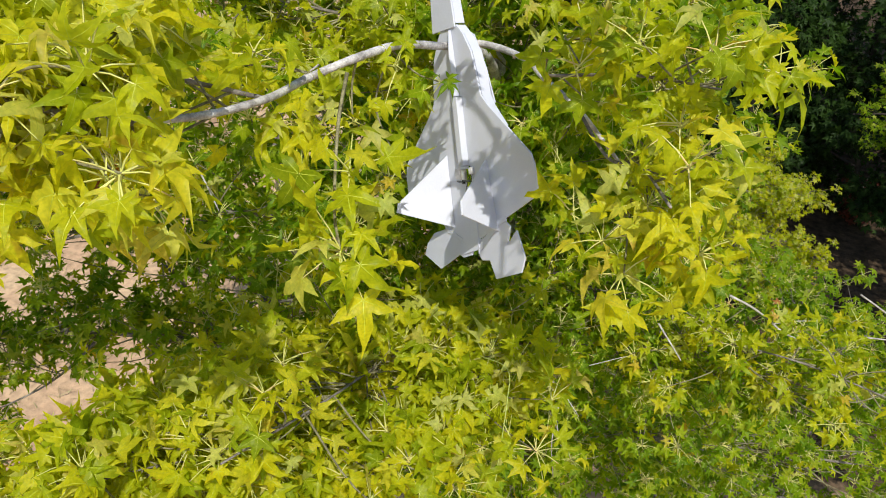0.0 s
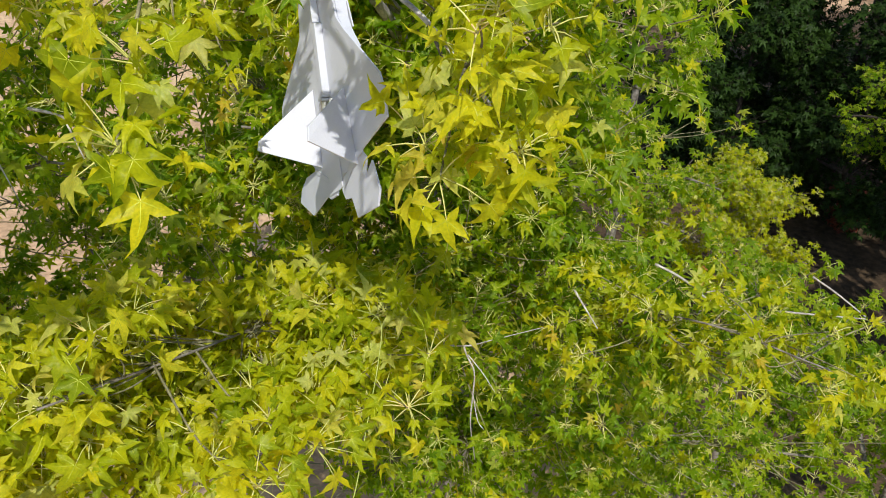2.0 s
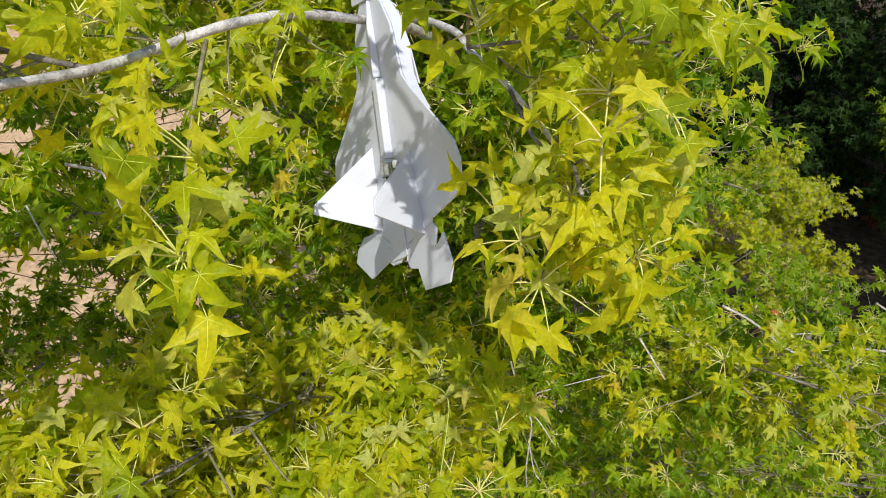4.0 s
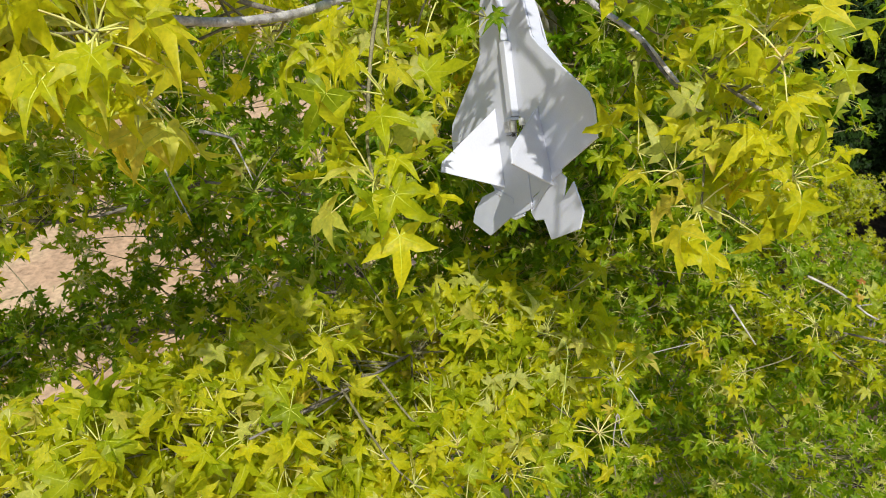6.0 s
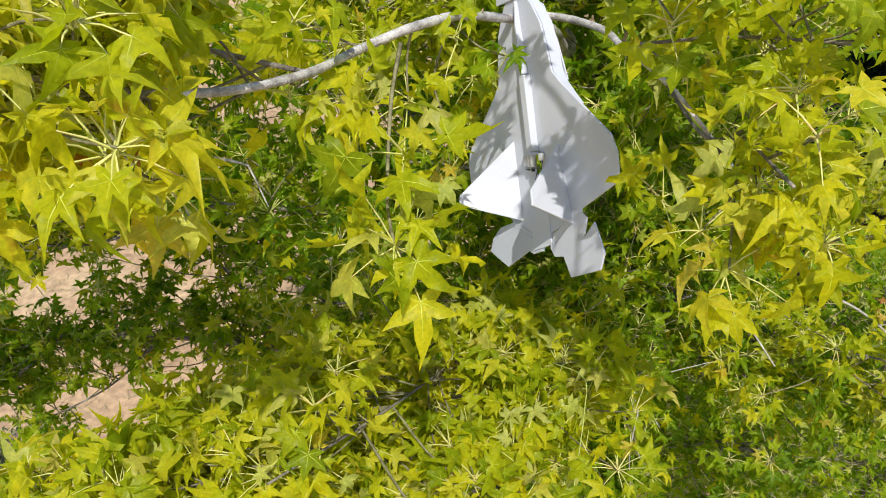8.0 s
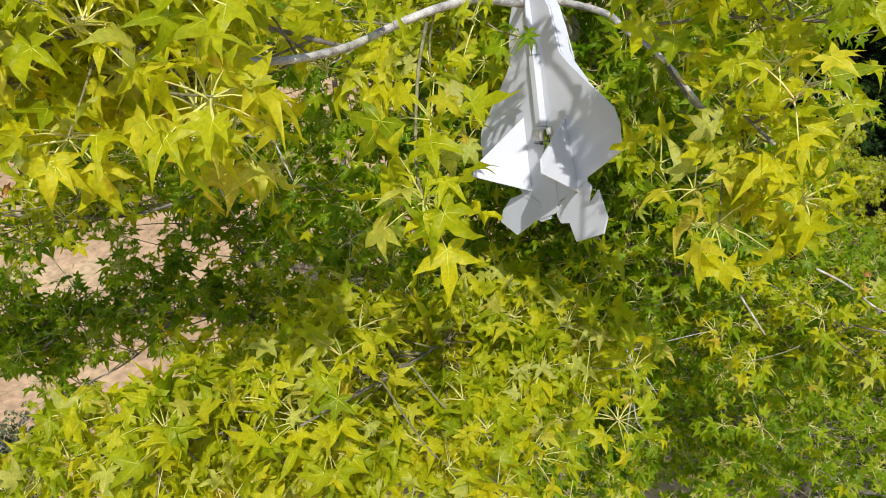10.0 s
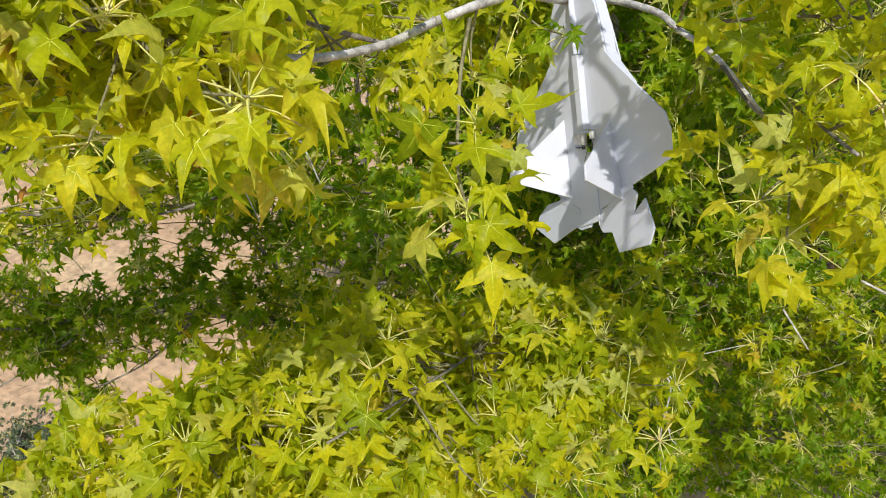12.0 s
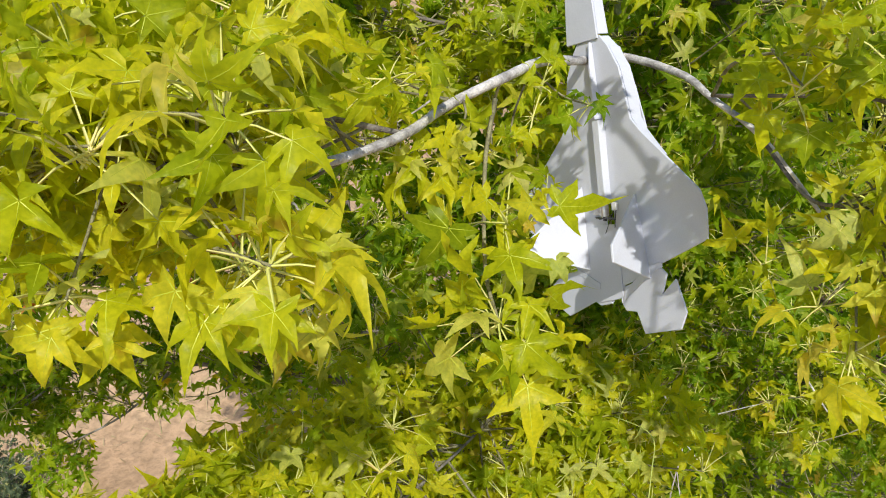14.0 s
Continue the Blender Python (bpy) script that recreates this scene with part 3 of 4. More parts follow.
# behind and below the plane
limb([(0.28, 3.5, 5.3), (0.32, 3.1, 5.5), (0.45, 2.7, 5.6)], 0.012, 0.005, 0.1, (0.28, 0.22, 0.2), 30, 1, size=0.85)
limb([(0.30, 3.6, 5.0), (0.75, 3.3, 5.2), (1.35, 2.85, 5.6)], 0.006, 0.003, 0.1, (0.3, 0.26, 0.18), 34, 1, size=0.78)
limb([(0.25, 3.4, 5.5), (0.9, 2.95, 5.65), (1.65, 2.45, 5.8)], 0.006, 0.003, 0.12, (0.26, 0.24, 0.14), 32, 1, size=0.75)
limb([(0.9, 2.95, 5.65), (1.35, 2.5, 5.96), (1.75, 2.25, 6.0)], 0.004, 0.003, 0.1, (0.24, 0.20, 0.10), 17, 0, size=0.8)
limb([(0.25, 3.4, 5.7), (0.6, 3.55, 5.75), (1.15, 3.7, 5.85)], 0.010, 0.004, 0.1, (0.26, 0.22, 0.16), 24, 1, size=0.8)
limb([(0.36, 4.0, 3.6), (0.5, 3.6, 4.0), (0.45, 3.25, 4.2)], 0.014, 0.005, 0.1, (0.34, 0.26, 0.24), 26, 1)
limb([(0.36, 3.9, 3.9), (0.9, 3.6, 4.3), (1.5, 3.3, 4.5)], 0.014, 0.005, 0.2, (0.34, 0.28, 0.22), 36, 1, size=0.9)
limb([(0.36, 4.0, 3.6), (1.4, 3.9, 3.9), (2.6, 3.7, 4.1)], 0.016, 0.005, 0.3, (0.4, 0.32, 0.24), 40, 1, size=0.85)
limb([(0.38, 4.1, 3.0), (0.7, 3.4, 3.4), (0.8, 2.9, 3.5)], 0.014, 0.005, 0.1, (0.5, 0.35, 0.25), 26, 1)
limb([(0.16, 3.0, 6.6), (0.5, 3.2, 6.7), (1.05, 3.25, 6.95)], 0.014, 0.005, 0.1, (0.26, 0.24, 0.18), 26, 1)
limb([(0.2, 3.1, 6.3), (0.55, 3.1, 6.2), (0.9, 3.1, 6.15)], 0.006, 0.003, 0.0, (0.24, 0.2, 0.2), 28, 1)
limb([(0.16, 3.1, 6.4), (-0.1, 2.9, 6.4), (-0.4, 2.7, 6.5)], 0.012, 0.005, 0.0, (0.24, 0.2, 0.2), 24, 1)
limb([(0.14, 3.0, 6.8), (-0.2, 2.9, 7.0), (-0.6, 2.7, 7.15)], 0.012, 0.005, 0.1, (0.26, 0.24, 0.16), 24, 0)
limb([(0.15, 2.95, 6.7), (0.33, 2.72, 6.85), (0.5, 2.6, 6.9)], 0.008, 0.003, 0.0, (0.13, 0.10, 0.16), 13, 1, size=0.9)
limb([(0.12, 2.95, 7.1), (0.4, 2.8, 7.2), (0.75, 2.6, 7.3)], 0.010, 0.004, 0.1, (0.22, 0.2, 0.14), 18, 1)
limb([(0.24, 3.4, 5.5), (0.05, 3.05, 5.65), (-0.2, 2.8, 5.75)], 0.010, 0.004, 0.0, (0.22, 0.18, 0.16), 26, 1, size=0.8)
limb([(0.27, 3.5, 5.35), (0.35, 3.1, 5.75), (0.5, 2.85, 6.0)], 0.010, 0.004, 0.0, (0.22, 0.18, 0.16), 24, 1, size=0.8)
# left, with gaps to the ground
limb([(0.24, 3.4, 5.7), (-0.4, 2.9, 6.1), (-1.0, 2.4, 6.45)], 0.014, 0.005, 0.3, (0.26, 0.24, 0.16), 22, 1)
limb([(0.28, 3.6, 5.2), (-0.5, 3.25, 5.4), (-1.0, 3.0, 5.5)], 0.018, 0.006, 0.3, (0.28, 0.28, 0.15), 22, 1)
limb([(0.32, 3.8, 4.5), (-0.8, 3.4, 4.8), (-1.7, 3.15, 5.05), (-2.35, 2.95, 5.17)], 0.026, 0.012, 0.42, (0.34, 0.30, 0.17), 31, 1, skin=brown_bark)
limb([(-0.8, 3.4, 4.8), (-1.4, 3.7, 5.2), (-2.2, 4.0, 5.6)], 0.010, 0.004, 0.1, (0.32, 0.28, 0.16), 22, 1)
limb([(-0.6, 3.2, 5.4), (-1.2, 3.2, 6.0), (-1.7, 3.2, 6.5)], 0.010, 0.004, 0.2, (0.28, 0.26, 0.16), 22, 1)
limb([(-0.4, 3.5, 6.2), (-1.4, 4.2, 6.2), (-2.4, 4.6, 6.2)], 0.010, 0.004, 0.3, (0.34, 0.30, 0.2), 24, 1)
limb([(-0.6, 2.7, 7.15), (-1.1, 2.5, 7.25), (-1.8, 2.3, 7.3)], 0.008, 0.004, 0.0, (0.26, 0.24, 0.16), 20, 1)
limb([(-0.8, 3.6, 7.5), (-1.5, 3.5, 7.0), (-2.4, 3.3, 6.9)], 0.010, 0.004, 0.0, (0.34, 0.28, 0.2), 26, 0)
limb([(-2.35, 2.95, 5.17), (-2.7, 2.75, 5.15), (-3.3, 2.6, 5.2)], 0.012, 0.004, 0.0, (0.34, 0.30, 0.19), 30, 1, size=0.9, skin=brown_bark)
limb([(-1.9, 3.1, 5.08), (-2.1, 2.8, 4.95), (-2.5, 2.5, 4.85)], 0.008, 0.003, 0.2, (0.26, 0.22, 0.14), 10, 1, size=0.9, skin=brown_bark)
limb([(-1.3, 3.27, 4.94), (-1.7, 3.5, 5.3), (-2.4, 3.7, 5.5)], 0.010, 0.003, 0.1, (0.30, 0.26, 0.18), 20, 1, size=0.9, skin=brown_bark)
limb([(-2.35, 2.95, 5.17), (-2.5, 2.7, 5.08), (-2.8, 2.4, 4.95)], 0.008, 0.003, 0.2, (0.22, 0.2, 0.15), 13, 1, size=0.9, skin=brown_bark)
# unseen limb added out of view to keep this limb in shade
limb([(0.05, 3.0, 8.0), (-0.9, 2.3, 8.25), (-1.7, 1.3, 8.15), (-2.3, 0.7, 8.0)], 0.02, 0.006, 0.45, (0.42, 0.38, 0.16), 36, 0, size=1.0, keep=None)
limb([(-0.95, 1.5, 6.16), (-1.2, 1.42, 6.02), (-1.5, 1.45, 5.85)], 0.0035, 0.003, 0.1, (0.2, 0.18, 0.1), 14, 0)
limb([(-1.0, 2.4, 6.45), (-1.4, 2.15, 6.4), (-2.1, 2.4, 6.2)], 0.007, 0.003, 0.0, (0.24, 0.2, 0.16), 15, 1, size=0.9)
limb([(-1.4, 2.15, 6.4), (-1.6, 1.9, 6.55), (-1.9, 1.8, 6.6)], 0.006, 0.003, 0.0, (0.2, 0.18, 0.14), 10, 0, size=0.9)
# bare grey twigs
def bare(points, r0=0.006, r1=0.002):
    mesh_object("bare_twig", *(lambda q: (q[0] + INTO, q[1]))(tube(smooth_line(points, 5), r0 * 0.62, r1 * 0.7, 6, 0.06, crown.rng)), [twig_bark], tree, "bare pale twig", smooth=True)


bare([(-0.27, 1.90, 7.27), (-0.317, 1.842, 7.244), (-0.362, 1.806, 7.222), (-0.404, 1.763, 7.204)], 0.004, 0.002)
bare([(0.38, 2.56, 5.66), (0.51, 2.53, 5.70), (0.59, 2.55, 5.72), (0.80, 2.62, 5.76)])
bare([(0.44, 2.60, 5.80), (0.50, 2.52, 5.67), (0.54, 2.50, 5.59), (0.54, 2.50, 5.45), (0.54, 2.49, 5.30), (0.57, 2.48, 5.10)], 0.007, 0.003)
bare([(0.51, 2.52, 5.66), (0.58, 2.50, 5.58), (0.63, 2.45, 5.54)], 0.004, 0.002)
bare([(0.54, 2.50, 5.47), (0.57, 2.46, 5.36), (0.60, 2.44, 5.33)], 0.004, 0.002)
bare([(1.24, 2.90, 5.93), (1.33, 2.88, 5.90), (1.40, 2.82, 5.885), (1.46, 2.79, 5.85), (1.55, 2.74, 5.835), (1.66, 2.70, 5.80)], 0.009, 0.005)
bare([(1.42, 2.81, 5.87), (1.52, 2.82, 5.89), (1.60, 2.80, 5.92)], 0.005, 0.002)
bare([(0.90, 2.62, 5.96), (0.95, 2.57, 5.91), (1.00, 2.52, 5.86)], 0.007, 0.004)
bare([(2.34, 3.98, 5.23), (2.46, 3.89, 5.19), (2.60, 3.78, 5.13)], 0.009, 0.005)
bare([(1.95, 3.30, 5.46), (2.13, 3.22, 5.52), (2.28, 3.17, 5.56)], 0.007, 0.004)
bare([(-0.88, 2.20, 6.75), (-0.79, 2.21, 6.73), (-0.77, 2.21, 6.70), (-0.72, 2.18, 6.60)], 0.009, 0.003)
bare([(-0.96, 2.09, 6.67), (-0.93, 2.07, 6.61), (-0.88, 2.04, 6.52)], 0.005, 0.002)
crown.shoot((1.43, 2.83, 5.90), (0.2, -0.4, 0.9), 4, 0, 0.7)
# fill of the inner crown
limb([(0.36, 4.0, 3.7), (0.2, 3.5, 4.0), (-0.1, 3.0, 4.3)], 0.014, 0.005, 0.0, (0.4, 0.3, 0.25), 26, 1)
limb([(0.30, 3.6, 5.0), (0.0, 3.2, 5.0), (-0.4, 2.8, 5.1)], 0.014, 0.005, 0.0, (0.32, 0.26, 0.22), 26, 1)
limb([(0.35, 3.9, 4.2), (0.9, 4.2, 4.8), (1.5, 4.2, 5.0)], 0.014, 0.005, 0.1, (0.36, 0.3, 0.22), 26, 1)
limb([(0.20, 3.2, 6.1), (0.6, 3.8, 6.25), (1.1, 4.1, 6.5)], 0.014, 0.005, 0.0, (0.3, 0.3, 0.22), 26, 1)
limb([(0.14, 3.0, 6.9), (0.3, 3.6, 7.2), (0.7, 4.2, 7.4)], 0.012, 0.005, 0.0, (0.3, 0.3, 0.2), 24, 1)
limb([(0.10, 2.95, 7.2), (-0.3, 3.3, 7.4), (-0.8, 3.6, 7.5)], 0.012, 0.005, 0.0, (0.3, 0.28, 0.18), 24, 1)
limb([(0.24, 3.3, 5.8), (-0.4, 3.5, 6.2), (-1.1, 3.6, 6.5)], 0.012, 0.005, 0.2, (0.3, 0.28, 0.2), 22, 1)
# far side
limb([(0.3, 3.8, 4.6), (0.9, 4.6, 5.2), (1.4, 5.4, 5.6)], 0.018, 0.005, 0.3, (0.4, 0.4, 0.25), 22, 1)
limb([(0.26, 3.5, 5.4), (-0.4, 4.3, 6.0), (-0.9, 5.0, 6.3)], 0.016, 0.005, 0.3, (0.4, 0.4, 0.25), 22, 1)
limb([(0.38, 4.2, 3.0), (-0.9, 4.9, 3.6), (-1.7, 5.5, 3.9)], 0.018, 0.005, 0.4, (0.4, 0.4, 0.25), 18, 1)

limb([(-1.7, 3.2, 6.5), (-2.2, 3.1, 6.4), (-2.9, 3.2, 6.2)], 0.008, 0.003, 0.0, (0.28, 0.26, 0.2), 22, 1, size=0.9)
limb([(-1.9, 1.8, 6.6), (-1.8, 2.3, 6.65), (-2.1, 2.7, 6.6)], 0.005, 0.003, 0.2, (0.22, 0.2, 0.15), 12, 0, size=0.9)

near = sorted((q for q in crown.leaves if q[6] != 1 and q[0][1] < 1.95 and q[0][2] > 6.95), key=lambda q: q[0][1])
single = near[:300]
taken = {id(q) for q in single}
rest = [q for q in crown.leaves if id(q) not in taken]
v, f = crown.joined_twigs()
mesh_object("twig", v + INTO, f, [young_twig], tree, "thin green-brown twigs", "stuff", smooth=True)
for tone, mat, label in ((0, leaf_young, "yellow-green young star leaves"), (1, leaf_green, "deep green star leaves, for older ones and for shade put into the colour"), (2, leaf_gold, "bright yellow star leaves with full sun put into the colour"), (3, leaf_rust, "withered rust-brown leaves")):
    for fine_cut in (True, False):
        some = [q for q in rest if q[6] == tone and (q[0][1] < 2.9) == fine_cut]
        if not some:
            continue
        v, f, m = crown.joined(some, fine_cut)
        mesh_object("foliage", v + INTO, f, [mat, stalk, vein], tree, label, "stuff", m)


for q in single:
    v, f, m = crown.joined([q], True)
    mesh_object("leaf", v - q[0], f, [{0: leaf_single, 2: leaf_single_gold, 3: leaf_single_rust}[q[6]], stalk, vein], tree, indices=m).location = Vector(q[0] + INTO)


# ---- trees behind ----
def background_tree(base, height, radius, low, shoots, mat, seed, label, leaves=12, size=1.0, lean=(0, 0), skin=None):
    """A tree on its own: trunk, limbs and a crown of many small leaves."""
    skin = skin or brown_bark
    top = tagged(new("tree"), label=label, category="tree", group="trees of the grove")
    top.location = base
    own = Crown(seed)
    rng = own.rng
    trunk = smooth_line([(0, 0, -0.1), (lean[0] * 0.3, lean[1] * 0.3, height * 0.4), (lean[0], lean[1], height)], 10)
    v, f = tube(trunk, 0.035 * height * 0.5, 0.02, 9, 0.03, rng)
    mesh_object("trunk", v, f, [skin], top, smooth=True)
    for i in range(12):
        s = low + (1 - low) * (i + 0.5) / 12
        root = trunk[int(s * (len(trunk) - 1))]
        a = i * 2.4 + rng.uniform(-0.3, 0.3)
        reach = radius * math.sin(math.pi * min(0.95, 0.25 + 0.7 * (s - low) / (1 - low))) * rng.uniform(0.8, 1.15)
        end = root + np.array((math.cos(a) * reach, math.sin(a) * reach, 0.3 * reach))
        line = smooth_line([root, (root + end) / 2 + (0, 0, 0.1 * reach), end], 8)
        v, f = tube(line, 0.03, 0.006, 6)
        mesh_object("limb", v, f, [skin], top, smooth=True)
        own.limb_foliage(line, 0.25, np.array((0.3, 0.3, 0.22)) * radius * 0.42, shoots // 12, 1, leaves, size)
    v, f = own.joined_twigs()
    mesh_object("twig", v, f, [skin], top, "", "stuff")
    v, f, m = own.joined(own.leaves, False)
    mesh_object("crown", v, f, [mat, skin if skin is dark_bark else stalk], top, "", "stuff", m)
    return top


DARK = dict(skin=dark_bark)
background_tree((3.9, 4.9, 0), 4.0, 1.7, 0.3, 380, leaf_green, 27, "young sweetgum with a dense yellow-green crown", 12, 1.0)
background_tree((2.5, 5.0, 0), 4.2, 1.9, 0.35, 460, leaf_green, 14, "young sweetgum with a dense yellow-green crown", 12, 1.0)
background_tree((-2.6, 8.2, 0), 5.2, 2.0, 0.3, 260, leaf_young, 18, "leafy sweetgum standing on the bare dirt", 12, 1.0)
background_tree((0.3, 6.6, 0), 4.6, 1.7, 0.3, 260, leaf_green, 15, "green sweetgum behind the tall one", 12, 1.0)
background_tree((3.58, 10.1, 0), 2.85, 1.4, 0.38, 860, leaf_young, 11, "small sunlit sweetgum beside the dark evergreens", 11, 0.8)
background_tree((1.8, 8.4, 0), 6.0, 1.15, 0.4, 420, leaf_green, 20, "green sweetgum behind the tall one", 12, 0.9)
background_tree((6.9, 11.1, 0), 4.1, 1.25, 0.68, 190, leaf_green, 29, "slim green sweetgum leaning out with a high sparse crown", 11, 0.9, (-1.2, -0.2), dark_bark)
# two trees added outside the view to throw shade on the grove
background_tree((7.6, 8.2, 0), 9.0, 2.1, 0.2, 300, leaf_dark, 12, "unseen tall dark tree added to shade the grove floor", 12, 2.2, **DARK)
background_tree((8.8, 12.0, 0), 11.0, 3.2, 0.2, 300, leaf_dark, 16, "unseen tall dark tree added to shade the grove floor", 12, 2.4, **DARK)
# evergreens whose deep shade is painted into leaf and bark
background_tree((4.6, 14.6, 0), 4.2, 2.0, 0.02, 520, leaf_dark, 23, "low evergreen with deep shade put into its dark colour", 12, 1.8, **DARK)
background_tree((6.6, 14.0, 0), 3.6, 2.2, 0.02, 520, leaf_dark, 22, "low evergreen with deep shade put into its dark colour", 12, 1.8, **DARK)
background_tree((7.4, 17.0, 0), 9.2, 3.0, 0.02, 700, leaf_dark, 13, "evergreen tree with deep shade put into its dark colour", 12, 2.0, **DARK)
background_tree((3.6, 17.5, 0), 8.6, 2.8, 0.02, 640, leaf_dark, 17, "evergreen tree with deep shade put into its dark colour", 12, 2.0, **DARK)
background_tree((11.0, 17.5, 0), 9.0, 3.2, 0.02, 560, leaf_dark, 19, "evergreen tree with deep shade put into its dark colour", 12, 2.2, **DARK)


# ---- brush and straw on the ground ----
def bush(x, y, radius, height, seed, mat=None, label="low grey-green dry brush on the dirt"):
    top = tagged(new("bush"), label=label, category="bush")
    top.location = (x, y, ground_height(x, y))
    own = Crown(seed)
    for i in range(14):
        a, r = own.rng.uniform(0, 6.28), radius * own.rng.uniform(0.2, 0.9)
        goal = np.array((math.cos(a) * r, math.sin(a) * r, height * own.rng.uniform(0.5, 1.0)))
        line = smooth_line([(0, 0, -0.03), goal * (0.4, 0.4, 0.6), goal], 5)
        own.twig(line, 0.012, 0.004)
        own.limb_foliage(line, 0.3, np.array((0.16, 0.16, 0.12)) * radius * 1.6, 17, 0, 11, 0.7)
    v, f = own.joined_twigs()
    mesh_object("stem", v, f, [twig_bark], top, "", "stuff")
    v, f, m = own.joined(own.leaves, False)
    mesh_object("crown", v, f, [mat or leaf_grey, mat or stalk], top, "", "stuff", m)


bush(6.75, 13.6, 0.45, 0.9, 26, leaf_red, "small red-leaved shrub in deep shade")


# dry straw on the dirt
straw_rng = np.random.default_rng(31)
vs, fs, base = [], [], 0
for _ in range(5200):
    x, y = straw_rng.uniform(-14, 2.5), straw_rng.uniform(1.5, 22)
    a, ln, tilt = straw_rng.uniform(0, 6.28), straw_rng.uniform(0.08, 0.3), straw_rng.uniform(0.0, 0.5)
    z = ground_height(x, y) + 0.01
    end = np.array((math.cos(a) * ln, math.sin(a) * ln, tilt * ln))
    wide = np.array((-math.sin(a), math.cos(a), 0.3)) * 0.004
    p = np.array((x, y, z))
    vs += [p - wide, p + wide, p + end * 0.6 + wide + (0, 0, 0.01), p + end, p + end * 0.6 - wide + (0, 0, 0.01)]
    fs += [(base, base + 1, base + 2), (base, base + 2, base + 4), (base + 4, base + 2, base + 3)]
    base += 5
tagged(mesh_object("dry_straw", np.array(vs), np.array(fs), [straw], None, "loose dry straw scattered on the tan dirt", "stuff"), category="straw")


# ---- the model jet ----
def plate(outline, z0, z1):
    """A foam board cut to an outline, with softened edges."""
    bm = bmesh.new()
    lowv = [bm.verts.new((x, y, z0)) for x, y in outline]
    f = bm.faces.new(lowv)
    up = bmesh.ops.extrude_face_region(bm, geom=[f])
    bmesh.ops.translate(bm, verts=[g for g in up["geom"] if isinstance(g, bmesh.types.BMVert)], vec=(0, 0, z1 - z0))
    bmesh.ops.bevel(bm, geom=bm.edges[:], offset=0.0012, segments=1, affect="EDGES", profile=0.5)
    return bm


def slab(corners, thick):
    """A foam board with four or more corners anywhere in space, in one plane."""
    bm = bmesh.new()
    c = [Vector(p) for p in corners]
    normal = (c[1] - c[0]).cross(c[2] - c[0]).normalized() * thick / 2
    a = [bm.verts.new(p - normal) for p in c]
    b = [bm.verts.new(p + normal) for p in c]
    bm.faces.new(a[::-1])
    bm.faces.new(b)
    for i in range(len(c)):
        j = (i + 1) % len(c)
        bm.faces.new((a[i], a[j], b[j], b[i]))
    bmesh.ops.bevel(bm, geom=bm.edges[:], offset=0.001, segments=1, affect="EDGES", profile=0.5)
    return bm


def ribbon(stations, thick):
    """A bent strip of foam board on edge through stations (x, y, top, bottom)."""
    bm = bmesh.new()
    p = [Vector(q[:2]) for q in stations]
    rings = []
    for i, (x, y, top, low) in enumerate(stations):
        way = (p[min(i + 1, len(p) - 1)] - p[max(i - 1, 0)]).normalized()
        off = Vector((-way.y, way.x)) * thick / 2
        rings.append([bm.verts.new((x + s * off.x, y + s * off.y, z)) for s, z in ((-1, low), (1, low), (1, top), (-1, top))])
    for a, b in zip(rings, rings[1:]):
        for k in range(4):
            bm.faces.new((a[k], a[(k + 1) % 4], b[(k + 1) % 4], b[k]))
    bm.faces.new(rings[0])
    bm.faces.new(rings[-1][::-1])
    return bm


def box(x0, x1, y0, y1, z0, z1, soft=0.0015):
    bm = bmesh.new()
    bmesh.ops.create_cube(bm, size=1)
    bmesh.ops.transform(bm, matrix=Matrix.LocRotScale(((x0 + x1) / 2, (y0 + y1) / 2, (z0 + z1) / 2), None, (x1 - x0, y1 - y0, z1 - z0)), verts=bm.verts)
    bmesh.ops.bevel(bm, geom=bm.edges[:], offset=soft, segments=2, affect="EDGES", profile=0.5)
    return bm


def rod(a, b, r, sides=12):
    bm = bmesh.new()
    a, b = Vector(a), Vector(b)
    bmesh.ops.create_cone(bm, cap_ends=True, segments=sides, radius1=r, radius2=r, depth=(b - a).length)
    bmesh.ops.transform(bm, matrix=Matrix.Translation((a + b) / 2) @ (b - a).to_track_quat("Z", "Y").to_matrix().to_4x4(), verts=bm.verts)
    return bm


jet = tagged(new("model_airplane"), label="white foam board model jet caught nose up in the branches", category="model airplane")
J_FWD = Vector((-0.194, 0.454, 0.870)).normalized()
J_UP = Vector((-0.773, -0.616, 0.150))
J_UP = (J_UP - J_FWD * J_UP.dot(J_FWD)).normalized()
J_RIGHT = J_FWD.cross(J_UP)
jet.matrix_world = Matrix.Translation(Vector((0.108, 2.074, 6.918)) - 0.018 * J_RIGHT) @ Matrix((J_RIGHT, J_FWD, J_UP)).transposed().to_4x4()

half = [(0.012, 0.406), (0.040, 0.404), (0.066, 0.375), (0.098, 0.32), (0.112, 0.26), (0.124, 0.195), (0.152, 0.165), (0.322, 0.022), (0.338, -0.02), (0.336, -0.088), (0.155, -0.165), (0.126, -0.187), (0.030, -0.222)]
MID = 0.022
outline = half[:-1] + [(0.052, -0.2145), (MID + 0.016, -0.262), (MID + 0.016, -0.058), (MID + 0.016, 0.0), (MID - 0.016, 0.0), (MID - 0.016, -0.058), (MID - 0.016, -0.262)]
outline += [(-x, y) for x, y in half[::-1]]
part("wing", plate(outline[::-1], -0.006, 0.0), foam, jet)
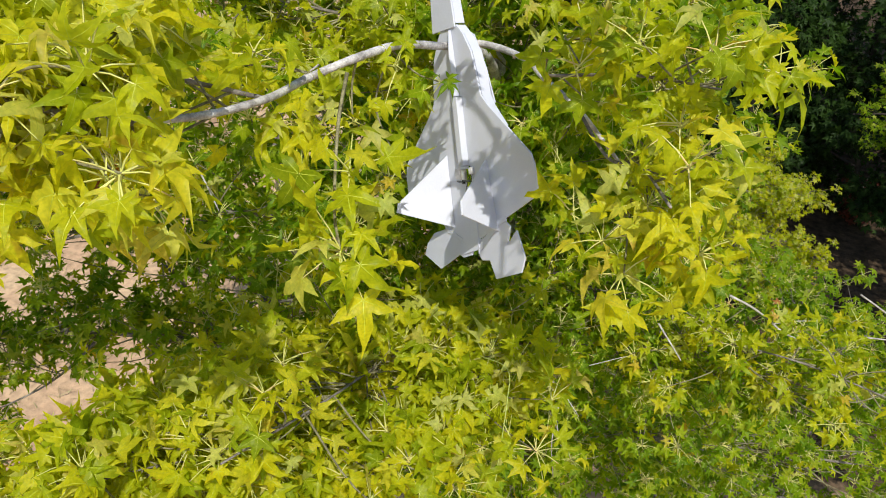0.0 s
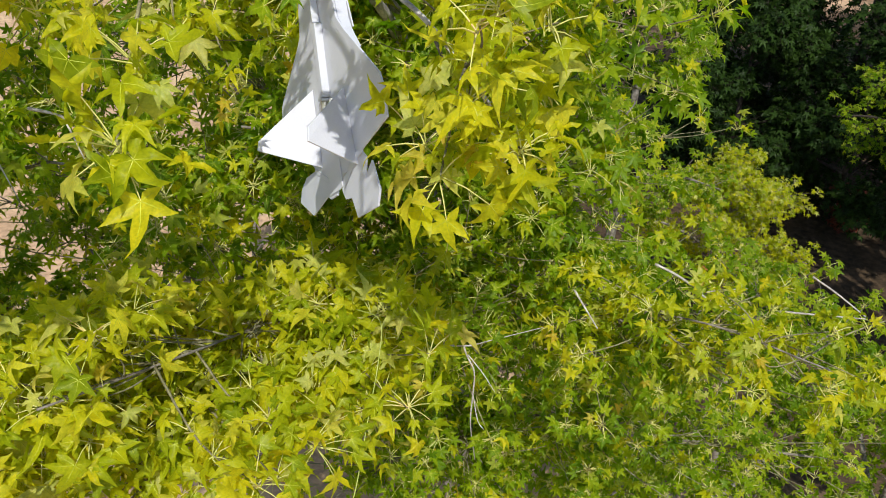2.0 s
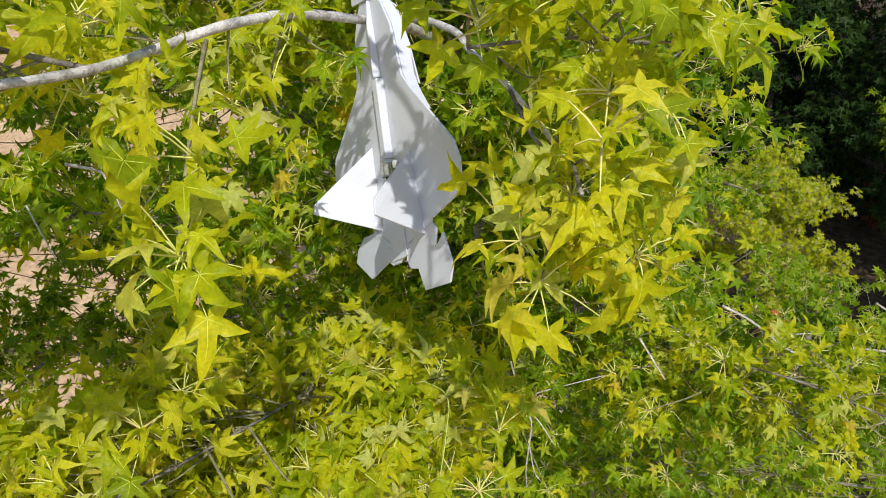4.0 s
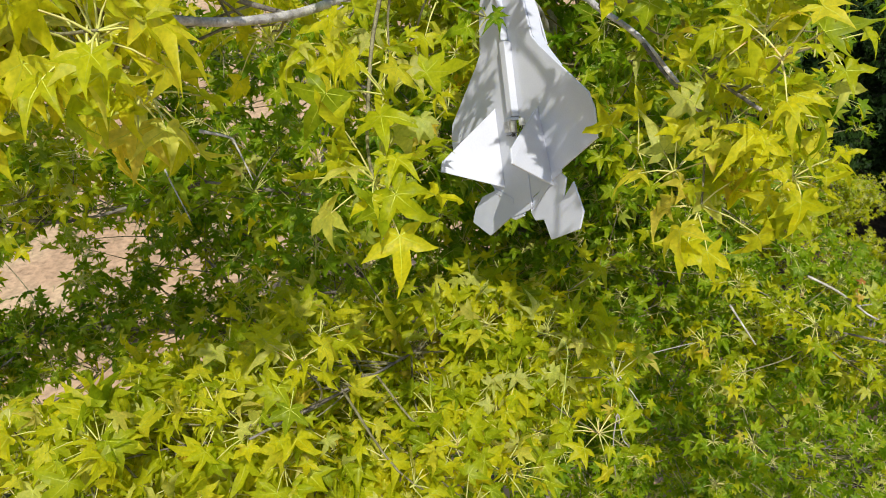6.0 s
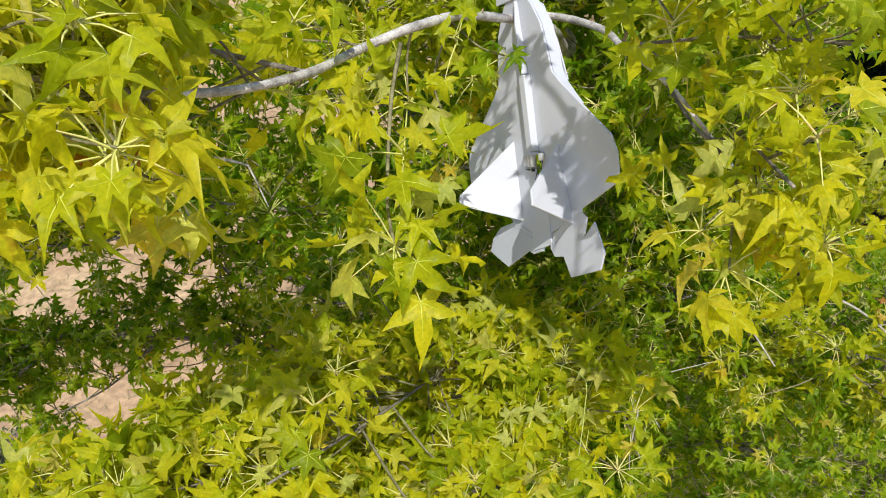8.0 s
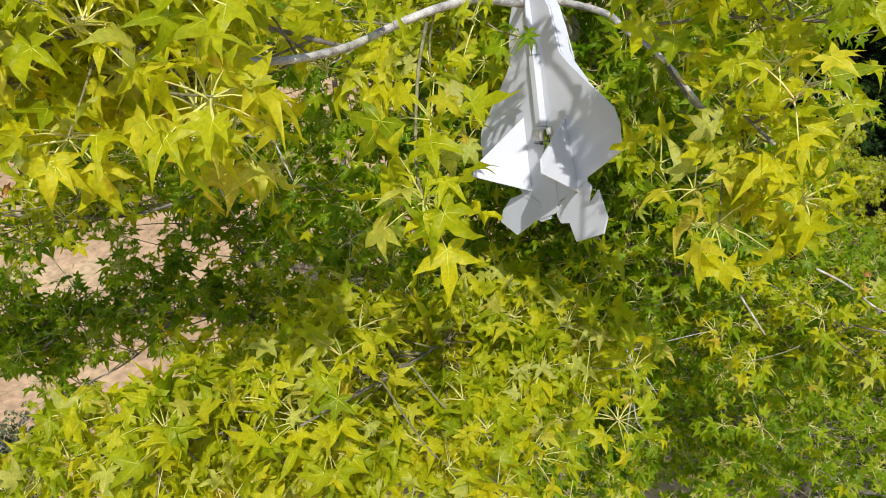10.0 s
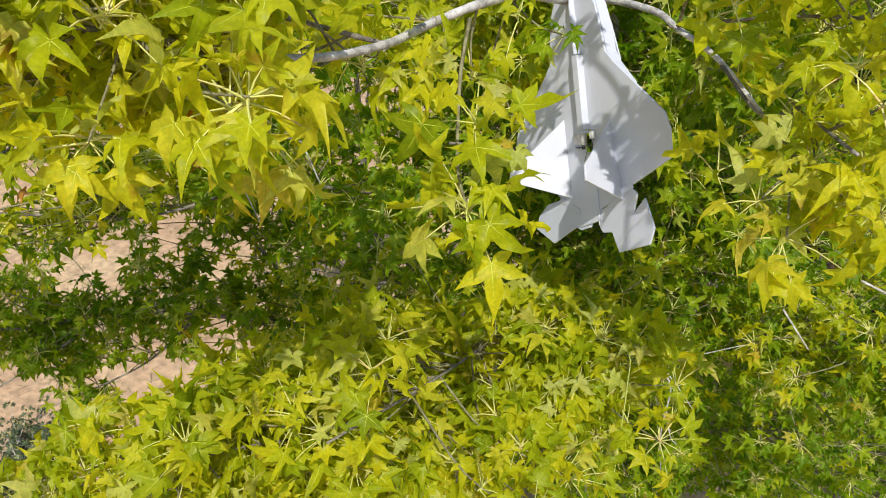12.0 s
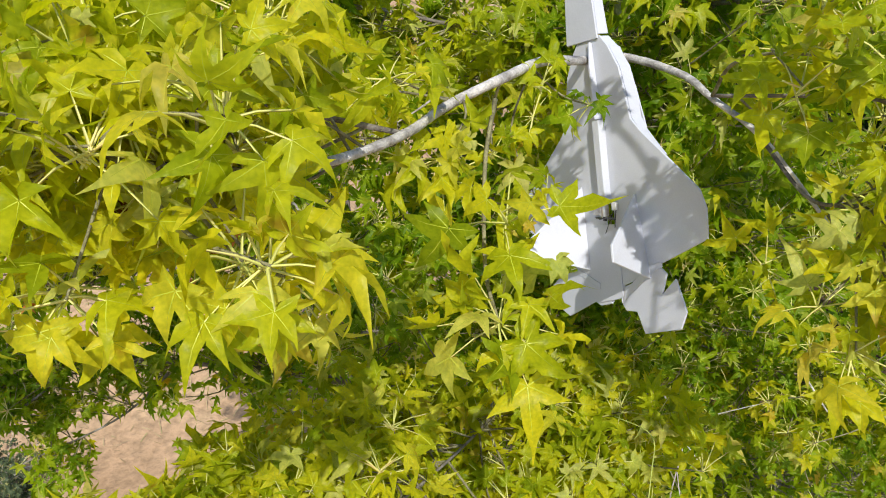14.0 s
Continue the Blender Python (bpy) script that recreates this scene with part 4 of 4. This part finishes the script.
part("rear_deck", plate([(-0.040, -0.267), (0.034, -0.250), (0.050, -0.242), (0.048, -0.06), (-0.004, -0.06), (-0.034, -0.21)], 0.0005, 0.0035), foam, jet)
part("seam_strip", plate([(0.052, -0.252), (0.052, -0.232), (0.120, -0.176), (0.150, -0.156), (0.190, -0.146), (0.194, -0.158), (0.160, -0.172), (0.130, -0.194)], 0.0005, 0.002), foam, jet)
part("seam_strip", plate([(-0.128, -0.196), (-0.126, -0.182), (-0.036, -0.216), (-0.038, -0.232)], 0.0005, 0.002), foam, jet)
part("stabilizer", plate([(0.054, -0.2165), (0.127, -0.1885), (0.156, -0.1675), (0.18, -0.158), (0.203, -0.174), (0.183, -0.225), (0.230, -0.184), (0.244, -0.222), (0.257, -0.26), (0.235, -0.303), (0.114, -0.33), (0.091, -0.277), (0.053, -0.279), (0.041, -0.264)][::-1], -0.006, 0.0), foam, jet)
part("stabilizer", plate([(-0.031, -0.2245), (-0.127, -0.1895), (-0.2, -0.205), (-0.247, -0.239), (-0.270, -0.279), (-0.182, -0.320), (-0.066, -0.268), (-0.043, -0.276), (0.003, -0.2655)], -0.006, 0.0), foam, jet)
part("fin", slab([(0.118, 0.015, 0.0), (0.185, -0.086, 0.142), (0.197, -0.123, 0.152), (0.148, -0.19, 0.0)], 0.006), foam, jet)
part("fin", slab([(-0.078, 0.037, 0.0), (-0.132, -0.092, 0.158), (-0.135, -0.118, 0.164), (-0.076, -0.184, 0.0)], 0.006), foam, jet)
part("spine", box(MID - 0.012, MID + 0.012, 0.002, 0.20, 0.0, 0.022), foam, jet)
for side in (1, -1):
    part("fuselage_side", ribbon([(side * x, y, top, low) for x, y, top, low in ((0.222, 0.1005, -0.0065, -0.012), (0.182, 0.134, -0.0065, -0.021), (0.148, 0.162, -0.0065, -0.030), (0.122, 0.195, -0.0065, -0.037), (0.110, 0.26, -0.0065, -0.040), (0.096, 0.32, -0.0065, -0.038), (0.064, 0.372, -0.0065, -0.034), (0.037, 0.401, -0.0065, -0.032))], 0.005), foam, jet)
    part("nose_side", slab([(-0.021 + side * 0.057, 0.408, 0.0), (-0.021 + side * 0.040, 0.62, 0.0), (-0.021 + side * 0.040, 0.62, -0.024), (-0.021 + side * 0.057, 0.408, -0.032)], 0.005), foam, jet)
part("nose_deck", plate([(-0.081, 0.397), (0.039, 0.397), (0.021, 0.62), (-0.063, 0.62)][::-1], 0.0006, 0.0056), foam, jet)
part("fuselage_bottom", plate([(-0.13, 0.17), (0.13, 0.17), (0.104, 0.27), (0.06, 0.372), (0.032, 0.388), (-0.032, 0.388), (-0.06, 0.372), (-0.104, 0.27)], -0.048, -0.0435), foam, jet)
part("dorsal_board", slab([(MID, 0.203, 0.0005), (MID, 0.203, 0.022), (0.014, 0.33, 0.018), (0.010, 0.392, 0.009), (0.010, 0.392, 0.0005)], 0.005), foam, jet)
part("motor_mount", box(MID - 0.012, MID + 0.012, -0.008, 0.0, 0.0005, 0.028), foam, jet)
motor = part("motor", rod((MID, -0.0085, 0.016), (MID, -0.038, 0.016), 0.011), motor_metal, jet, "small silver electric motor")
blade = bmesh.new()
for sign in (1, -1):
    rows = [(0.004, 0.004, 0.0), (0.02, 0.008, 0.003), (0.045, 0.0085, 0.001), (0.062, 0.004, 0.0)]
    ring = []
    for r, w_, tw in rows:
        ring.append([blade.verts.new((MID + sign * r * 0.92, -0.043 + sign * tw + dy, 0.016 + sign * r * 0.30 + sign * w_ * e)) for dy, e in ((-0.0008, -1), (-0.0008, 1), (0.0008, 1), (0.0008, -1))])
    for a, b in zip(ring, ring[1:]):
        for k in range(4):
            blade.faces.new((a[k], a[(k + 1) % 4], b[(k + 1) % 4], b[k]))
    blade.faces.new(ring[-1])
    blade.faces.new(ring[0][::-1])
part("propeller", blade, dark_plastic, motor, "thin dark plastic propeller")
part("propeller_hub", rod((MID, -0.0385, 0.016), (MID, -0.05, 0.016), 0.005), dark_plastic, motor)
part("speed_controller", box(-0.034, -0.002, -0.036, -0.006, 0.0005, 0.007), motor_metal, jet, "small grey speed controller")
receiver = part("receiver_box", box(0.042, 0.058, -0.024, -0.004, 0.0005, 0.010), tape, jet, "small wired board in clear tape")
for k, (x0, y0, x1, y1) in enumerate(((0.054, -0.024, 0.040, -0.07), (0.046, -0.024, 0.002, -0.085))):
    v, f = tube(smooth_line([(x0, y0, 0.006), ((x0 + x1) / 2 + 0.01, (y0 + y1) / 2, 0.014), (x1, y1, 0.002)], 6), 0.0011, 0.0011, 5)
    mesh_object("wire", v, f, [dark_plastic], receiver, "thin dark wire", smooth=True)


# ---- cord left hanging below the plane ----
v, f = tube(smooth_line([(0.20, 1.93, 6.31), (0.29, 1.83, 6.36), (0.30, 1.77, 6.28), (0.29, 1.63, 6.14), (0.28, 1.48, 6.01), (0.24, 1.40, 5.90)], 6), 0.0016, 0.0016, 5)
cord = mesh_object("cord", v, f, [cord_mat], None, "thin yellow-green cord hanging from a leafy shoot", smooth=True)
tagged(cord, category="cord")
bush(-6.1, 5.1, 0.8, 0.8, 24)
bush(-5.6, 4.4, 0.6, 0.6, 25)
